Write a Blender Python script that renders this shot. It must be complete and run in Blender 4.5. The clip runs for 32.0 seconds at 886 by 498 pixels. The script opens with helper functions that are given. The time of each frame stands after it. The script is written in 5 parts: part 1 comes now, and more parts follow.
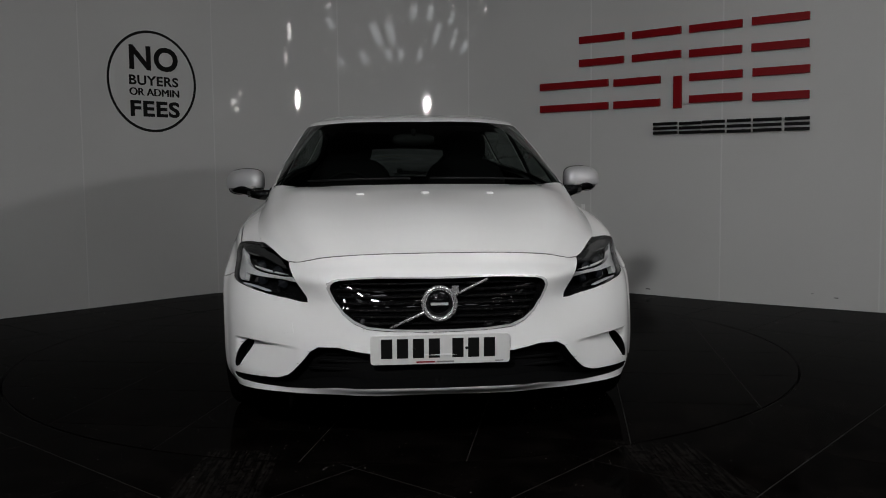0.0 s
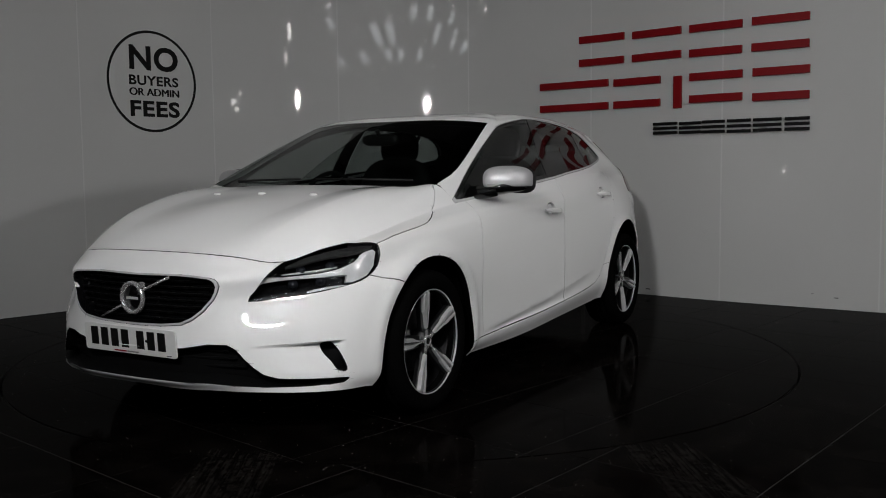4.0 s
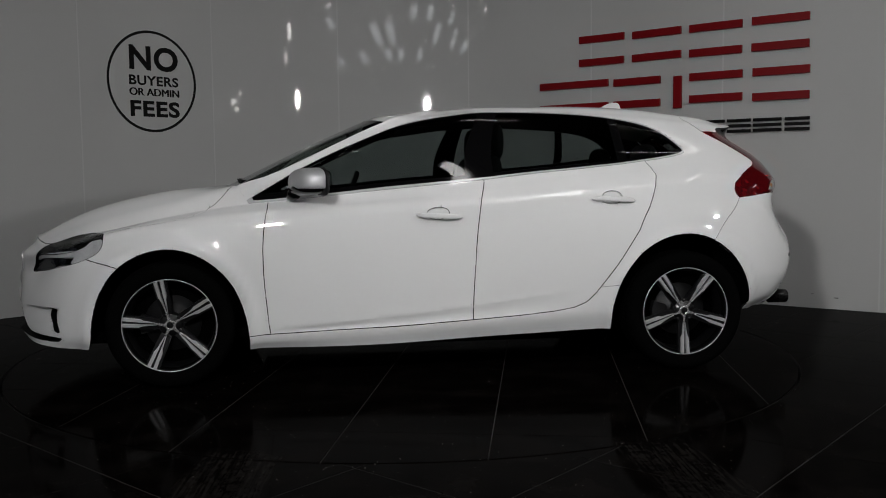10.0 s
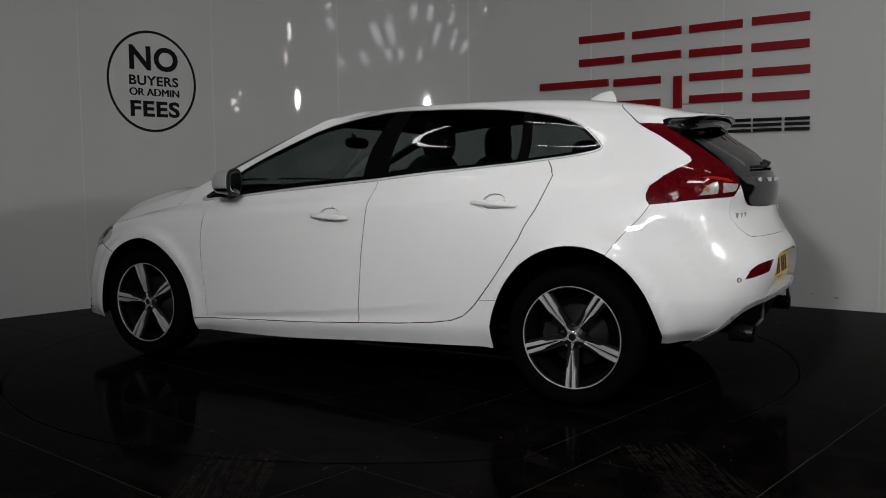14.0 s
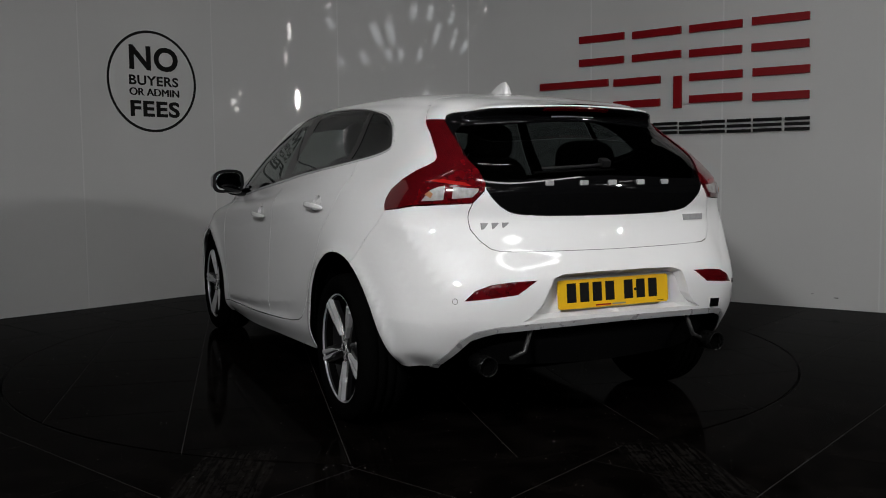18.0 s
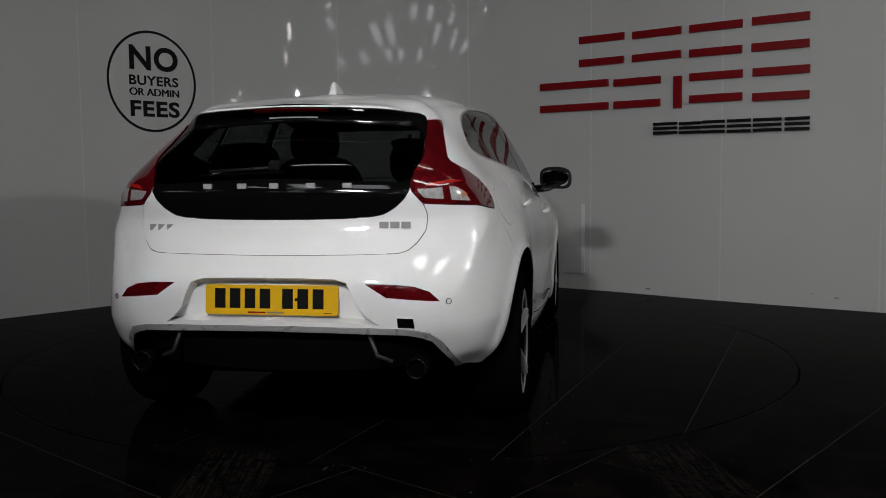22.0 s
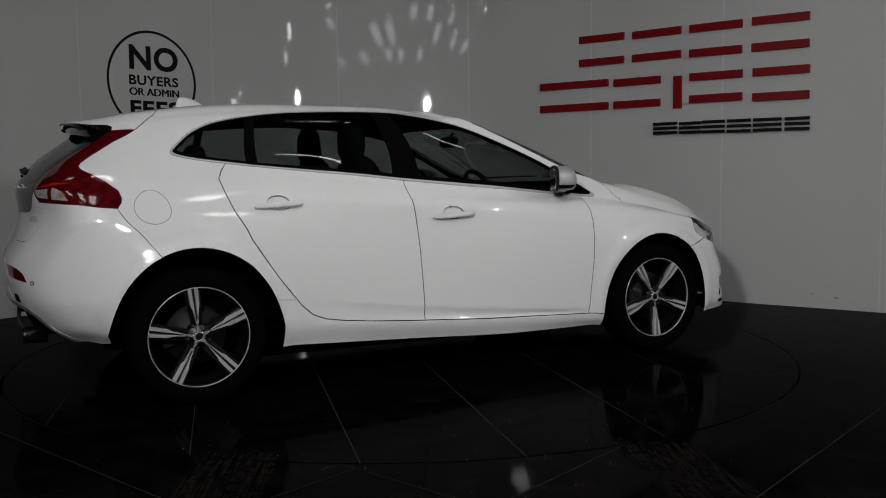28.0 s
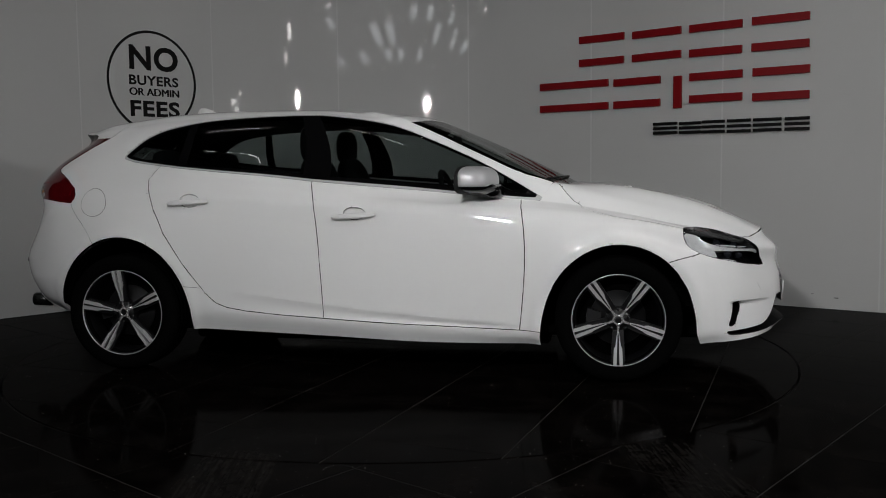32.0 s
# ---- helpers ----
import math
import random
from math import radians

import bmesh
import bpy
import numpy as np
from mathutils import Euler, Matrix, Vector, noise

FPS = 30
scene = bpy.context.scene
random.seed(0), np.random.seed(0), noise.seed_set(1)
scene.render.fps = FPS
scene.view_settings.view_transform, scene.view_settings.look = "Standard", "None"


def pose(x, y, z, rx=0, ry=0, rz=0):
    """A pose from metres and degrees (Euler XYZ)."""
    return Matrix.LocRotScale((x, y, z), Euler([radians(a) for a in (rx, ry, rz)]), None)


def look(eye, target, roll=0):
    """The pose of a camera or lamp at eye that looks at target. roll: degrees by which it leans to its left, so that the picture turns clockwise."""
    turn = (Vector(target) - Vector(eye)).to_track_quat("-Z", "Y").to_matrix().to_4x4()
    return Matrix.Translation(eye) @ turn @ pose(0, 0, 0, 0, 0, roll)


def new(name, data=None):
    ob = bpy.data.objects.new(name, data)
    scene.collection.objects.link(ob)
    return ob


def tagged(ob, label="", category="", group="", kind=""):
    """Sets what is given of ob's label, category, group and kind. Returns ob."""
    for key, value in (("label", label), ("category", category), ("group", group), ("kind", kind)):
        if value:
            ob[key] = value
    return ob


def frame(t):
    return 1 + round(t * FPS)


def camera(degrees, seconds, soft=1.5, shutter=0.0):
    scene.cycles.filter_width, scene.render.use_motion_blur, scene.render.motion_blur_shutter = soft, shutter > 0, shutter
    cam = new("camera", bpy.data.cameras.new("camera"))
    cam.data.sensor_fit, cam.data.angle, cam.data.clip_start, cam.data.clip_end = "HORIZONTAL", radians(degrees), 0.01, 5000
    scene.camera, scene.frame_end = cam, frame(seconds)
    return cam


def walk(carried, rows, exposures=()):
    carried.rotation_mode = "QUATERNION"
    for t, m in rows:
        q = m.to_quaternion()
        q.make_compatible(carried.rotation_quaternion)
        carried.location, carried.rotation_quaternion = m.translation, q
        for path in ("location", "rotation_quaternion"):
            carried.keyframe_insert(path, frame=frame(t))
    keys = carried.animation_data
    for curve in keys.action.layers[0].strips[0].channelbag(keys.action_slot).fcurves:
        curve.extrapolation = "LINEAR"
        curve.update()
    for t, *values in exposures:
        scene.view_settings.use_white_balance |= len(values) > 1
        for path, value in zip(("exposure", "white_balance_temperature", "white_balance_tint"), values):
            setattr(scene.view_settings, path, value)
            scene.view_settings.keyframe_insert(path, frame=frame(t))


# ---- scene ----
from mathutils.geometry import tessellate_polygon


# ---------------------------------------------------------------- camera
EYE = Vector((0.0, -5.428, 1.046))
YAW, PITCH, ROLL = radians(2.385), radians(-4.742), -0.562
AIM = EYE + Vector((math.sin(YAW) * math.cos(PITCH), math.cos(YAW) * math.cos(PITCH), math.sin(PITCH)))
cam = camera(52.594, 32.0, soft=1.0)
walk(cam, [(0.0, look(EYE, AIM, ROLL)), (32.0, look(EYE, AIM, ROLL))], exposures=[(0, -.28), (1, -.26), (2, -.26), (3, -.12), (6, -.02), (7, -.2), (8, -.2), (9, -.2), (10, -.16), (11, -.08), (12, -.1), (13, -.01), (14, .02), (17, .10), (18, -.05), (19, -.03), (20, -.06), (21, -.14), (22, -.23), (23, -.25), (24, -.23), (25, -.25), (28, -.25), (29, -.2), (30, -.18), (31, -.15), (32, -.07)])

# ---------------------------------------------------------------- world and lights
world = bpy.data.worlds.new("dim_hall")
scene.world = world
world.use_nodes = True
world.node_tree.nodes["Background"].inputs[0].default_value = (0.5, 0.52, 0.55, 1)
world.node_tree.nodes["Background"].inputs[1].default_value = 0.02


def area_lamp(name, m, sx, sy, power, colour=(1, 1, 1), shape="RECTANGLE", spread=180):
    data = bpy.data.lights.new(name, "AREA")
    data.shape, data.size, data.size_y, data.energy, data.color = shape, sx, sy, power, colour
    data.spread = radians(spread)
    ob = new(name, data)
    ob.matrix_world = m
    return ob


# two flood lamps on stands beside the camera, two long light panels under the hall ceiling
FLOODS = [((-0.8, -5.1, 2.38), (1.2, 0.0, 0.7), 42.0, .36, .20), ((4.87, -3.69, 2.49), (0.0, 0.0, 0.7), 25.5, .16, .30)]
STRIPS = [((2.55, -5.62, 6.0), 3.1, 0.42, 50.0, -16.0), ((4.38, -5.0, 6.0), 1.9, 0.34, 26.0, 62.0)]
for eye, target, power, wide, tall in FLOODS:
    area_lamp("flood_light", look(eye, target), wide, tall, power, (1.0, 0.994, 0.99), "ELLIPSE", 120)
for eye, sx, sy, power, turn in STRIPS:
    area_lamp("strip_light", pose(*eye, 0, 0, turn), sx, sy, power, (1.0, 0.99, 0.98))


# ---------------------------------------------------------------- materials
def material(name, colour, rough=0.5, metal=0.0, coat=0.0, vary=0.0, scale=20.0, bump=0.0, bump_scale=200.0, rough_vary=0.0, spec=0.5, random_tone=0.0):
    m = bpy.data.materials.new(name)
    m.use_nodes = True
    t = m.node_tree
    b = t.nodes["Principled BSDF"]
    b.inputs["Base Color"].default_value = (*colour, 1)
    b.inputs["Roughness"].default_value = rough
    b.inputs["Metallic"].default_value = metal
    b.inputs["Coat Weight"].default_value = coat
    b.inputs["Coat Roughness"].default_value = 0.015
    b.inputs["Specular IOR Level"].default_value = spec
    geo = t.nodes.new("ShaderNodeTexCoord")
    if vary or rough_vary:
        n = t.nodes.new("ShaderNodeTexNoise")
        n.inputs["Scale"].default_value, n.inputs["Detail"].default_value = scale, 6
        t.links.new(geo.outputs["Object"], n.inputs["Vector"])
        if vary:
            mix = t.nodes.new("ShaderNodeMix")
            mix.data_type = "RGBA"
            mix.inputs["A"].default_value = (*[c * (1 - vary) for c in colour], 1)
            mix.inputs["B"].default_value = (*[min(1, c * (1 + vary)) for c in colour], 1)
            t.links.new(n.outputs["Fac"], mix.inputs["Factor"])
            t.links.new(mix.outputs["Result"], b.inputs["Base Color"])
        if rough_vary:
            r = t.nodes.new("ShaderNodeMapRange")
            r.inputs["To Min"].default_value, r.inputs["To Max"].default_value = max(0.01, rough - rough_vary), rough + rough_vary
            r.inputs["From Min"].default_value, r.inputs["From Max"].default_value = 0.3, 0.7
            t.links.new(n.outputs["Fac"], r.inputs["Value"])
            t.links.new(r.outputs["Result"], b.inputs["Roughness"])
    if bump:
        n2 = t.nodes.new("ShaderNodeTexNoise")
        n2.inputs["Scale"].default_value, n2.inputs["Detail"].default_value = bump_scale, 4
        t.links.new(geo.outputs["Object"], n2.inputs["Vector"])
        bm = t.nodes.new("ShaderNodeBump")
        bm.inputs["Strength"].default_value, bm.inputs["Distance"].default_value = bump, 0.002
        t.links.new(n2.outputs["Fac"], bm.inputs["Height"])
        t.links.new(bm.outputs["Normal"], b.inputs["Normal"])
    return m


WHITE = material("white_car_paint", (0.79, 0.79, 0.79), 0.6, coat=1.0, vary=0.012, scale=3, spec=0.0)
BLACK_GLOSS = material("gloss_black_trim", (0.003, 0.003, 0.0033), 0.05, spec=0.4)
BLACK_PLASTIC = material("black_plastic", (0.009, 0.009, 0.0095), 0.5, spec=0.2, vary=0.2, scale=60, bump=0.15, bump_scale=600)
BLACK_MATT = material("matt_black_plastic", (0.004, 0.004, 0.0042), 0.5, spec=0.02, vary=0.2, scale=60, bump=0.1, bump_scale=500)
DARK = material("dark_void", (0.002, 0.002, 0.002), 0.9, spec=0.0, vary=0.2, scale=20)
RUBBER = material("tyre_rubber", (0.0025, 0.0025, 0.0025), 0.7, spec=0.0, vary=0.25, scale=40, bump=0.2, bump_scale=300)
ALLOY = material("machined_alloy", (0.62, 0.62, 0.63), 0.34, metal=0.45)
GREY_ALLOY = material("dark_painted_alloy", (0.005, 0.005, 0.0055), 0.3, coat=0.2, vary=0.1, scale=30)
CHROME = material("chrome", (0.80, 0.80, 0.81), 0.12, metal=0.75, rough_vary=0.03, scale=30)
SATIN = material("satin_silver", (0.52, 0.52, 0.53), 0.35, metal=0.3, rough_vary=0.05, scale=30)
RED = material("red_acrylic", (0.20, 0.003, 0.006), 0.42, vary=0.06, scale=4, spec=0.2)
INK = material("black_vinyl", (0.006, 0.006, 0.006), 0.45, spec=0.12, vary=0.1, scale=8)


# ---------------------------------------------------------------- mesh helpers
def link_mesh(name, verts, faces, mat, smooth=True):
    me = bpy.data.meshes.new(name)
    me.from_pydata([tuple(v) for v in verts], [], [tuple(f) for f in faces])
    me.materials.append(mat)
    if smooth:
        me.polygons.foreach_set("use_smooth", [True] * len(me.polygons))
    me.update()
    return new(name, me)


def part(name, bm, mat, parent, label=""):
    """Links a bmesh as one mesh object under a thing or part."""
    me = bpy.data.meshes.new(name)
    bm.to_mesh(me)
    bm.free()
    me.materials.append(mat)
    ob = new(name, me)
    if parent:
        ob.parent = parent
    if label:
        tagged(ob, label)
    return ob


def box_bm(x0, x1, y0, y1, z0, z1, bevel=0.0, seg=1):
    bm = bmesh.new()
    bmesh.ops.create_cube(bm, size=1)
    for v in bm.verts:
        v.co = Vector((x0 + (v.co.x + 0.5) * (x1 - x0), y0 + (v.co.y + 0.5) * (y1 - y0), z0 + (v.co.z + 0.5) * (z1 - z0)))
    if bevel:
        bmesh.ops.bevel(bm, geom=bm.edges[:], offset=bevel, segments=seg, affect="EDGES", profile=0.7)
    return bm


def smooth_bm(bm):
    for f in bm.faces:
        f.smooth = True
    return bm


def prism_bm(outline, z0, z1, bevel=0.0):
    """A prism of a plane outline (x, y) from z0 to z1."""
    bm = bmesh.new()
    low = [bm.verts.new((x, y, z0)) for x, y in outline]
    high = [bm.verts.new((x, y, z1)) for x, y in outline]
    bm.faces.new(low[::-1])
    bm.faces.new(high)
    n = len(outline)
    for i in range(n):
        bm.faces.new((low[i], low[(i + 1) % n], high[(i + 1) % n], high[i]))
    if bevel:
        bmesh.ops.bevel(bm, geom=[e for e in bm.edges if all(v in high for v in e.verts)], offset=bevel, segments=2, affect="EDGES")
    bmesh.ops.recalc_face_normals(bm, faces=bm.faces[:])
    return bm


def thin_glass(name, tint, gloss_rough=0.0, ior=1.5):
    """A pane: tinted see-through with a mirror-like surface reflection."""
    m = bpy.data.materials.new(name)
    m.use_nodes = True
    t = m.node_tree
    t.nodes.remove(t.nodes["Principled BSDF"])
    out = t.nodes["Material Output"]
    clear, gloss, mix = t.nodes.new("ShaderNodeBsdfTransparent"), t.nodes.new("ShaderNodeBsdfGlossy"), t.nodes.new("ShaderNodeMixShader")
    edge, steep, share = t.nodes.new("ShaderNodeLayerWeight"), t.nodes.new("ShaderNodeMath"), t.nodes.new("ShaderNodeMapRange")
    clear.inputs["Color"].default_value = (*tint, 1)
    gloss.inputs["Roughness"].default_value = gloss_rough
    edge.inputs["Blend"].default_value = 0.5
    steep.operation, steep.inputs[1].default_value = "POWER", 5.0
    share.inputs["To Min"].default_value = ((ior - 1) / (ior + 1)) ** 2
    t.links.new(edge.outputs["Facing"], steep.inputs[0])
    t.links.new(steep.outputs[0], share.inputs["Value"])
    t.links.new(share.outputs["Result"], mix.inputs[0])
    t.links.new(clear.outputs[0], mix.inputs[1])
    t.links.new(gloss.outputs[0], mix.inputs[2])
    t.links.new(mix.outputs[0], out.inputs["Surface"])
    return m


TINT = thin_glass("tinted_window", (0.42, 0.46, 0.45))
TINT_REAR = thin_glass("privacy_rear_window", (0.15, 0.165, 0.165))
TINT_SCREEN = thin_glass("windscreen_glass", (0.46, 0.50, 0.48))
CLEAR = thin_glass("clear_lamp_cover", (0.93, 0.94, 0.95))
LAMP_BLACK = material("lamp_housing_black", (0.005, 0.005, 0.0055), 0.18, vary=0.2, scale=30)
LAMP_WHITE = material("running_lamp_white", (0.60, 0.60, 0.60), 0.15, vary=0.25, scale=40)
LAMP_BROW = material("lamp_brow_smoke", (0.03, 0.03, 0.03), 0.2, vary=0.2, scale=50)
PROJECTOR = material("projector_glass", (0.012, 0.013, 0.016), 0.12, spec=0.3)
RED_LENS = material("red_lens", (0.085, 0.002, 0.004), 0.1, coat=1.0, vary=0.8, scale=26)
RED_BRIGHT = material("red_lens_bright", (0.34, 0.012, 0.010), 0.15, coat=1.0, vary=0.2, scale=30)
CLEAR_LENS = material("clear_lens", (0.34, 0.335, 0.33), 0.15, coat=1.0, vary=0.6, scale=45)
LAMP_SILVER = material("lamp_silver", (0.70, 0.70, 0.71), 0.2, metal=0.2, vary=0.2, scale=60)
AMBER = material("amber_bulb", (0.34, 0.16, 0.08), 0.2, coat=0.6)
PLATE_WHITE = material("plate_white", (0.62, 0.62, 0.61), 0.35, vary=0.03, scale=20)
PLATE_YELLOW = material("plate_yellow", (0.72, 0.42, 0.01), 0.28, vary=0.04, scale=20)
INK_GREY = material("grey_ink", (0.2, 0.2, 0.2), 0.5)
BADGE = material("bright_badge", (0.55, 0.55, 0.56), 0.25, metal=0.5)
BRAKE = material("brake_steel", (0.02, 0.02, 0.021), 0.45, metal=0.6, rough_vary=0.1, scale=40)
MIRROR = material("mirror_glass", (0.85, 0.85, 0.86), 0.01, metal=1.0)
STRIP_GREY = material("satin_grey_strip", (0.36, 0.36, 0.365), 0.3, metal=0.3, rough_vary=0.05, scale=30)
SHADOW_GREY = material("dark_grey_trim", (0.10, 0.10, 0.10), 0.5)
FABRIC = material("black_upholstery", (0.012, 0.012, 0.0125), 0.8, spec=0.1, vary=0.25, scale=30, bump=0.3, bump_scale=400)


def prism_xz(outline, y0, y1):
    bm = prism_bm(outline, y0, y1)
    for v in bm.verts:
        v.co = Vector((v.co.x, v.co.z, v.co.y))
    bmesh.ops.recalc_face_normals(bm, faces=bm.faces[:])
    return bm


def ring_tube(r1, r0, centre, length, seg=32):
    """A short open pipe along x, its near end at centre."""
    bm = bmesh.new()
    prof = [(r0, .0), (r1 - .001, -.003), (r1, .0), (r1, length), (r0, length), (r0, 0)]
    rings = [[bm.verts.new((centre[0] + h, centre[1] + r * math.cos(k * math.tau / seg), centre[2] + r * math.sin(k * math.tau / seg))) for k in range(seg)] for r, h in prof]
    for a, b in zip(rings, rings[1:]):
        for k in range(seg):
            bm.faces.new((a[k], a[(k + 1) % seg], b[(k + 1) % seg], b[k]))
    bmesh.ops.recalc_face_normals(bm, faces=bm.faces[:])
    return smooth_bm(bm)


def cyl_x(centre, r, length, seg=24):
    bm = bmesh.new()
    bmesh.ops.create_cone(bm, cap_ends=True, segments=seg, radius1=r, radius2=r, depth=length, matrix=Matrix.Translation((centre[0] + length / 2, centre[1], centre[2])) @ Matrix.Rotation(radians(90), 4, "Y"))
    return bm


def roof_bm():
    """The lining under the roof."""
    bm = bmesh.new()
    xs, ys = np.linspace(.12, -1.55, 18), np.linspace(-.53, .53, 12)
    grid = [[bm.verts.new((x, y, float(np.interp(-x, [-.12, .2, .5, .9, 1.3, 1.55], [1.34, 1.385, 1.40, 1.385, 1.345, 1.30])) - .05 * (abs(y) / .53) ** 2)) for y in ys] for x in xs]
    for a, b in zip(grid, grid[1:]):
        for i in range(len(ys) - 1):
            bm.faces.new((a[i], a[i + 1], b[i + 1], b[i]))
    return smooth_bm(bm)


def emitter(name, colour, strength):
    m = bpy.data.materials.new(name)
    m.use_nodes = True
    b = m.node_tree.nodes["Principled BSDF"]
    b.inputs["Base Color"].default_value = (*colour, 1)
    b.inputs["Emission Color"].default_value = (*colour, 1)
    b.inputs["Emission Strength"].default_value = strength
    return m


DAYPANE = emitter("daylight_pane", (0.93, 0.96, 1.0), 4.0)
TUBE_GLOW = emitter("fluorescent_tube", (1.0, 0.98, 0.95), 16.0)
SMALL_GLOW = emitter("small_lamp_face", (1.0, 0.98, 0.95), 14.0)
TRIM_WHITE = material("white_trim_strip", (0.72, 0.72, 0.71), 0.3, vary=0.03, scale=5)


def tile_material():
    """Black polished porcelain: tone a little different tile by tile, dust specks, smears and pale tyre marks on the way in."""
    m = bpy.data.materials.new("black_floor_tile")
    m.use_nodes = True
    t = m.node_tree
    b = t.nodes["Principled BSDF"]
    L, N = t.links.new, t.nodes.new
    co, info, geo = N("ShaderNodeTexCoord"), N("ShaderNodeObjectInfo"), N("ShaderNodeNewGeometry")

    def noise(scale, detail, source, rough=0.5):
        n = N("ShaderNodeTexNoise")
        n.inputs["Scale"].default_value, n.inputs["Detail"].default_value, n.inputs["Roughness"].default_value = scale, detail, rough
        L(source, n.inputs["Vector"])
        return n.outputs["Fac"]

    def ramp(value, lo, hi, to_lo=0.0, to_hi=1.0):
        r = N("ShaderNodeMapRange")
        for key, x in (("From Min", lo), ("From Max", hi), ("To Min", to_lo), ("To Max", to_hi)):
            r.inputs[key].default_value = x
        L(value, r.inputs["Value"])
        return r.outputs["Result"]

    def calc(op, a, b_):
        n = N("ShaderNodeMath")
        n.operation = op
        for k, v in enumerate((a, b_)):
            if isinstance(v, (int, float)):
                n.inputs[k].default_value = v
            else:
                L(v, n.inputs[k])
        return n.outputs[0]
    shift = N("ShaderNodeVectorMath")
    shift.operation = "ADD"
    L(co.outputs["Object"], shift.inputs[0])
    comb = N("ShaderNodeCombineXYZ")
    L(calc("MULTIPLY", info.outputs["Random"], 37.0), comb.inputs[0])
    L(calc("MULTIPLY", info.outputs["Random"], 91.0), comb.inputs[1])
    L(comb.outputs[0], shift.inputs[1])
    v = shift.outputs[0]
    smear = ramp(noise(5, 6, v), .45, .75)
    speck = ramp(noise(95, 2, v), .742, .757)
    pos = N("ShaderNodeSeparateXYZ")
    L(geo.outputs["Position"], pos.inputs[0])
    grain = noise(26, 8, geo.outputs["Position"], .75)
    marks = None
    # two dusty tyre tracks that run out from the ring towards the camera
    for x0, x1, lean in ((-.80, -.47, .04), (.80, 1.12, -.10)):
        across = calc("SUBTRACT", pos.outputs["X"], calc("MULTIPLY", calc("ADD", pos.outputs["Y"], 2.3), lean))
        band = calc("MULTIPLY", ramp(across, x0, x0 + .03), ramp(across, x1, x1 - .03))
        band = calc("MULTIPLY", band, ramp(pos.outputs["Y"], -1.98, -2.10))
        stretch = N("ShaderNodeMapping")
        stretch.inputs["Scale"].default_value, stretch.inputs["Rotation"].default_value = (1.0, 0.05, 1.0), (0, 0, -lean * 1.5)
        L(geo.outputs["Position"], stretch.inputs["Vector"])
        tread = noise(75, 4, stretch.outputs[0], .6)
        band = calc("MULTIPLY", band, ramp(calc("MULTIPLY", tread, grain), .20, .36))
        marks = band if marks is None else calc("MAXIMUM", marks, band)
    tone = N("ShaderNodeMix")
    tone.data_type = "RGBA"
    tone.inputs["A"].default_value, tone.inputs["B"].default_value = (.0014, .0011, .0010, 1), (.0056, .0045, .0040, 1)
    L(calc("MULTIPLY", smear, .8), tone.inputs["Factor"])
    dust = N("ShaderNodeMix")
    dust.data_type = "RGBA"
    dust.inputs["B"].default_value = (.045, .041, .038, 1)
    L(tone.outputs["Result"], dust.inputs["A"])
    L(calc("MULTIPLY", marks, .19), dust.inputs["Factor"])
    spot = N("ShaderNodeMix")
    spot.data_type = "RGBA"
    spot.inputs["B"].default_value = (.6, .58, .56, 1)
    L(dust.outputs["Result"], spot.inputs["A"])
    L(speck, spot.inputs["Factor"])
    L(spot.outputs["Result"], b.inputs["Base Color"])
    L(calc("ADD", ramp(smear, 0, 1, .07, .16), calc("MULTIPLY", marks, .34)), b.inputs["Roughness"])
    b.inputs["Specular IOR Level"].default_value = .0016
    return m


JOINT = material("white_joint_strip", (0.62, 0.62, 0.615), 0.12, vary=0.03, scale=5)
BRIGHT_TRIM = material("bright_window_trim", (0.72, 0.72, 0.73), 0.2, metal=0.35, rough_vary=0.05, scale=30)
TILE = tile_material()
EXHAUST = material("dark_exhaust_steel", (0.014, 0.014, 0.014), 0.3, metal=0.7, rough_vary=0.1, scale=40)
FIN_GREY = material("grey_satin_plastic", (0.022, 0.022, 0.022), 0.45, vary=0.1, scale=30)
STUD = material("smoked_chrome_stud", (0.16, 0.16, 0.165), 0.22, metal=1.0)
SLAT = material("black_grille_slat", (0.003, 0.003, 0.0032), 0.4, spec=0.06)
GROUT = material("dark_grout", (0.0095, 0.0084, 0.0078), 0.8, vary=0.3, scale=30)
WALLPAINT = material("white_gloss_panel", (0.55, 0.55, 0.545), 0.035, vary=0.06, scale=0.9, rough_vary=0.015, bump=0.012, bump_scale=2.5, spec=0.45)
HALL = material("dark_hall_grey", (0.06, 0.06, 0.06), 0.8, vary=0.2, scale=0.7)
SATIN_MIRROR = material("silver_mirror_cap", (0.46, 0.46, 0.47), 0.45, metal=0.35, rough_vary=0.04, scale=20)


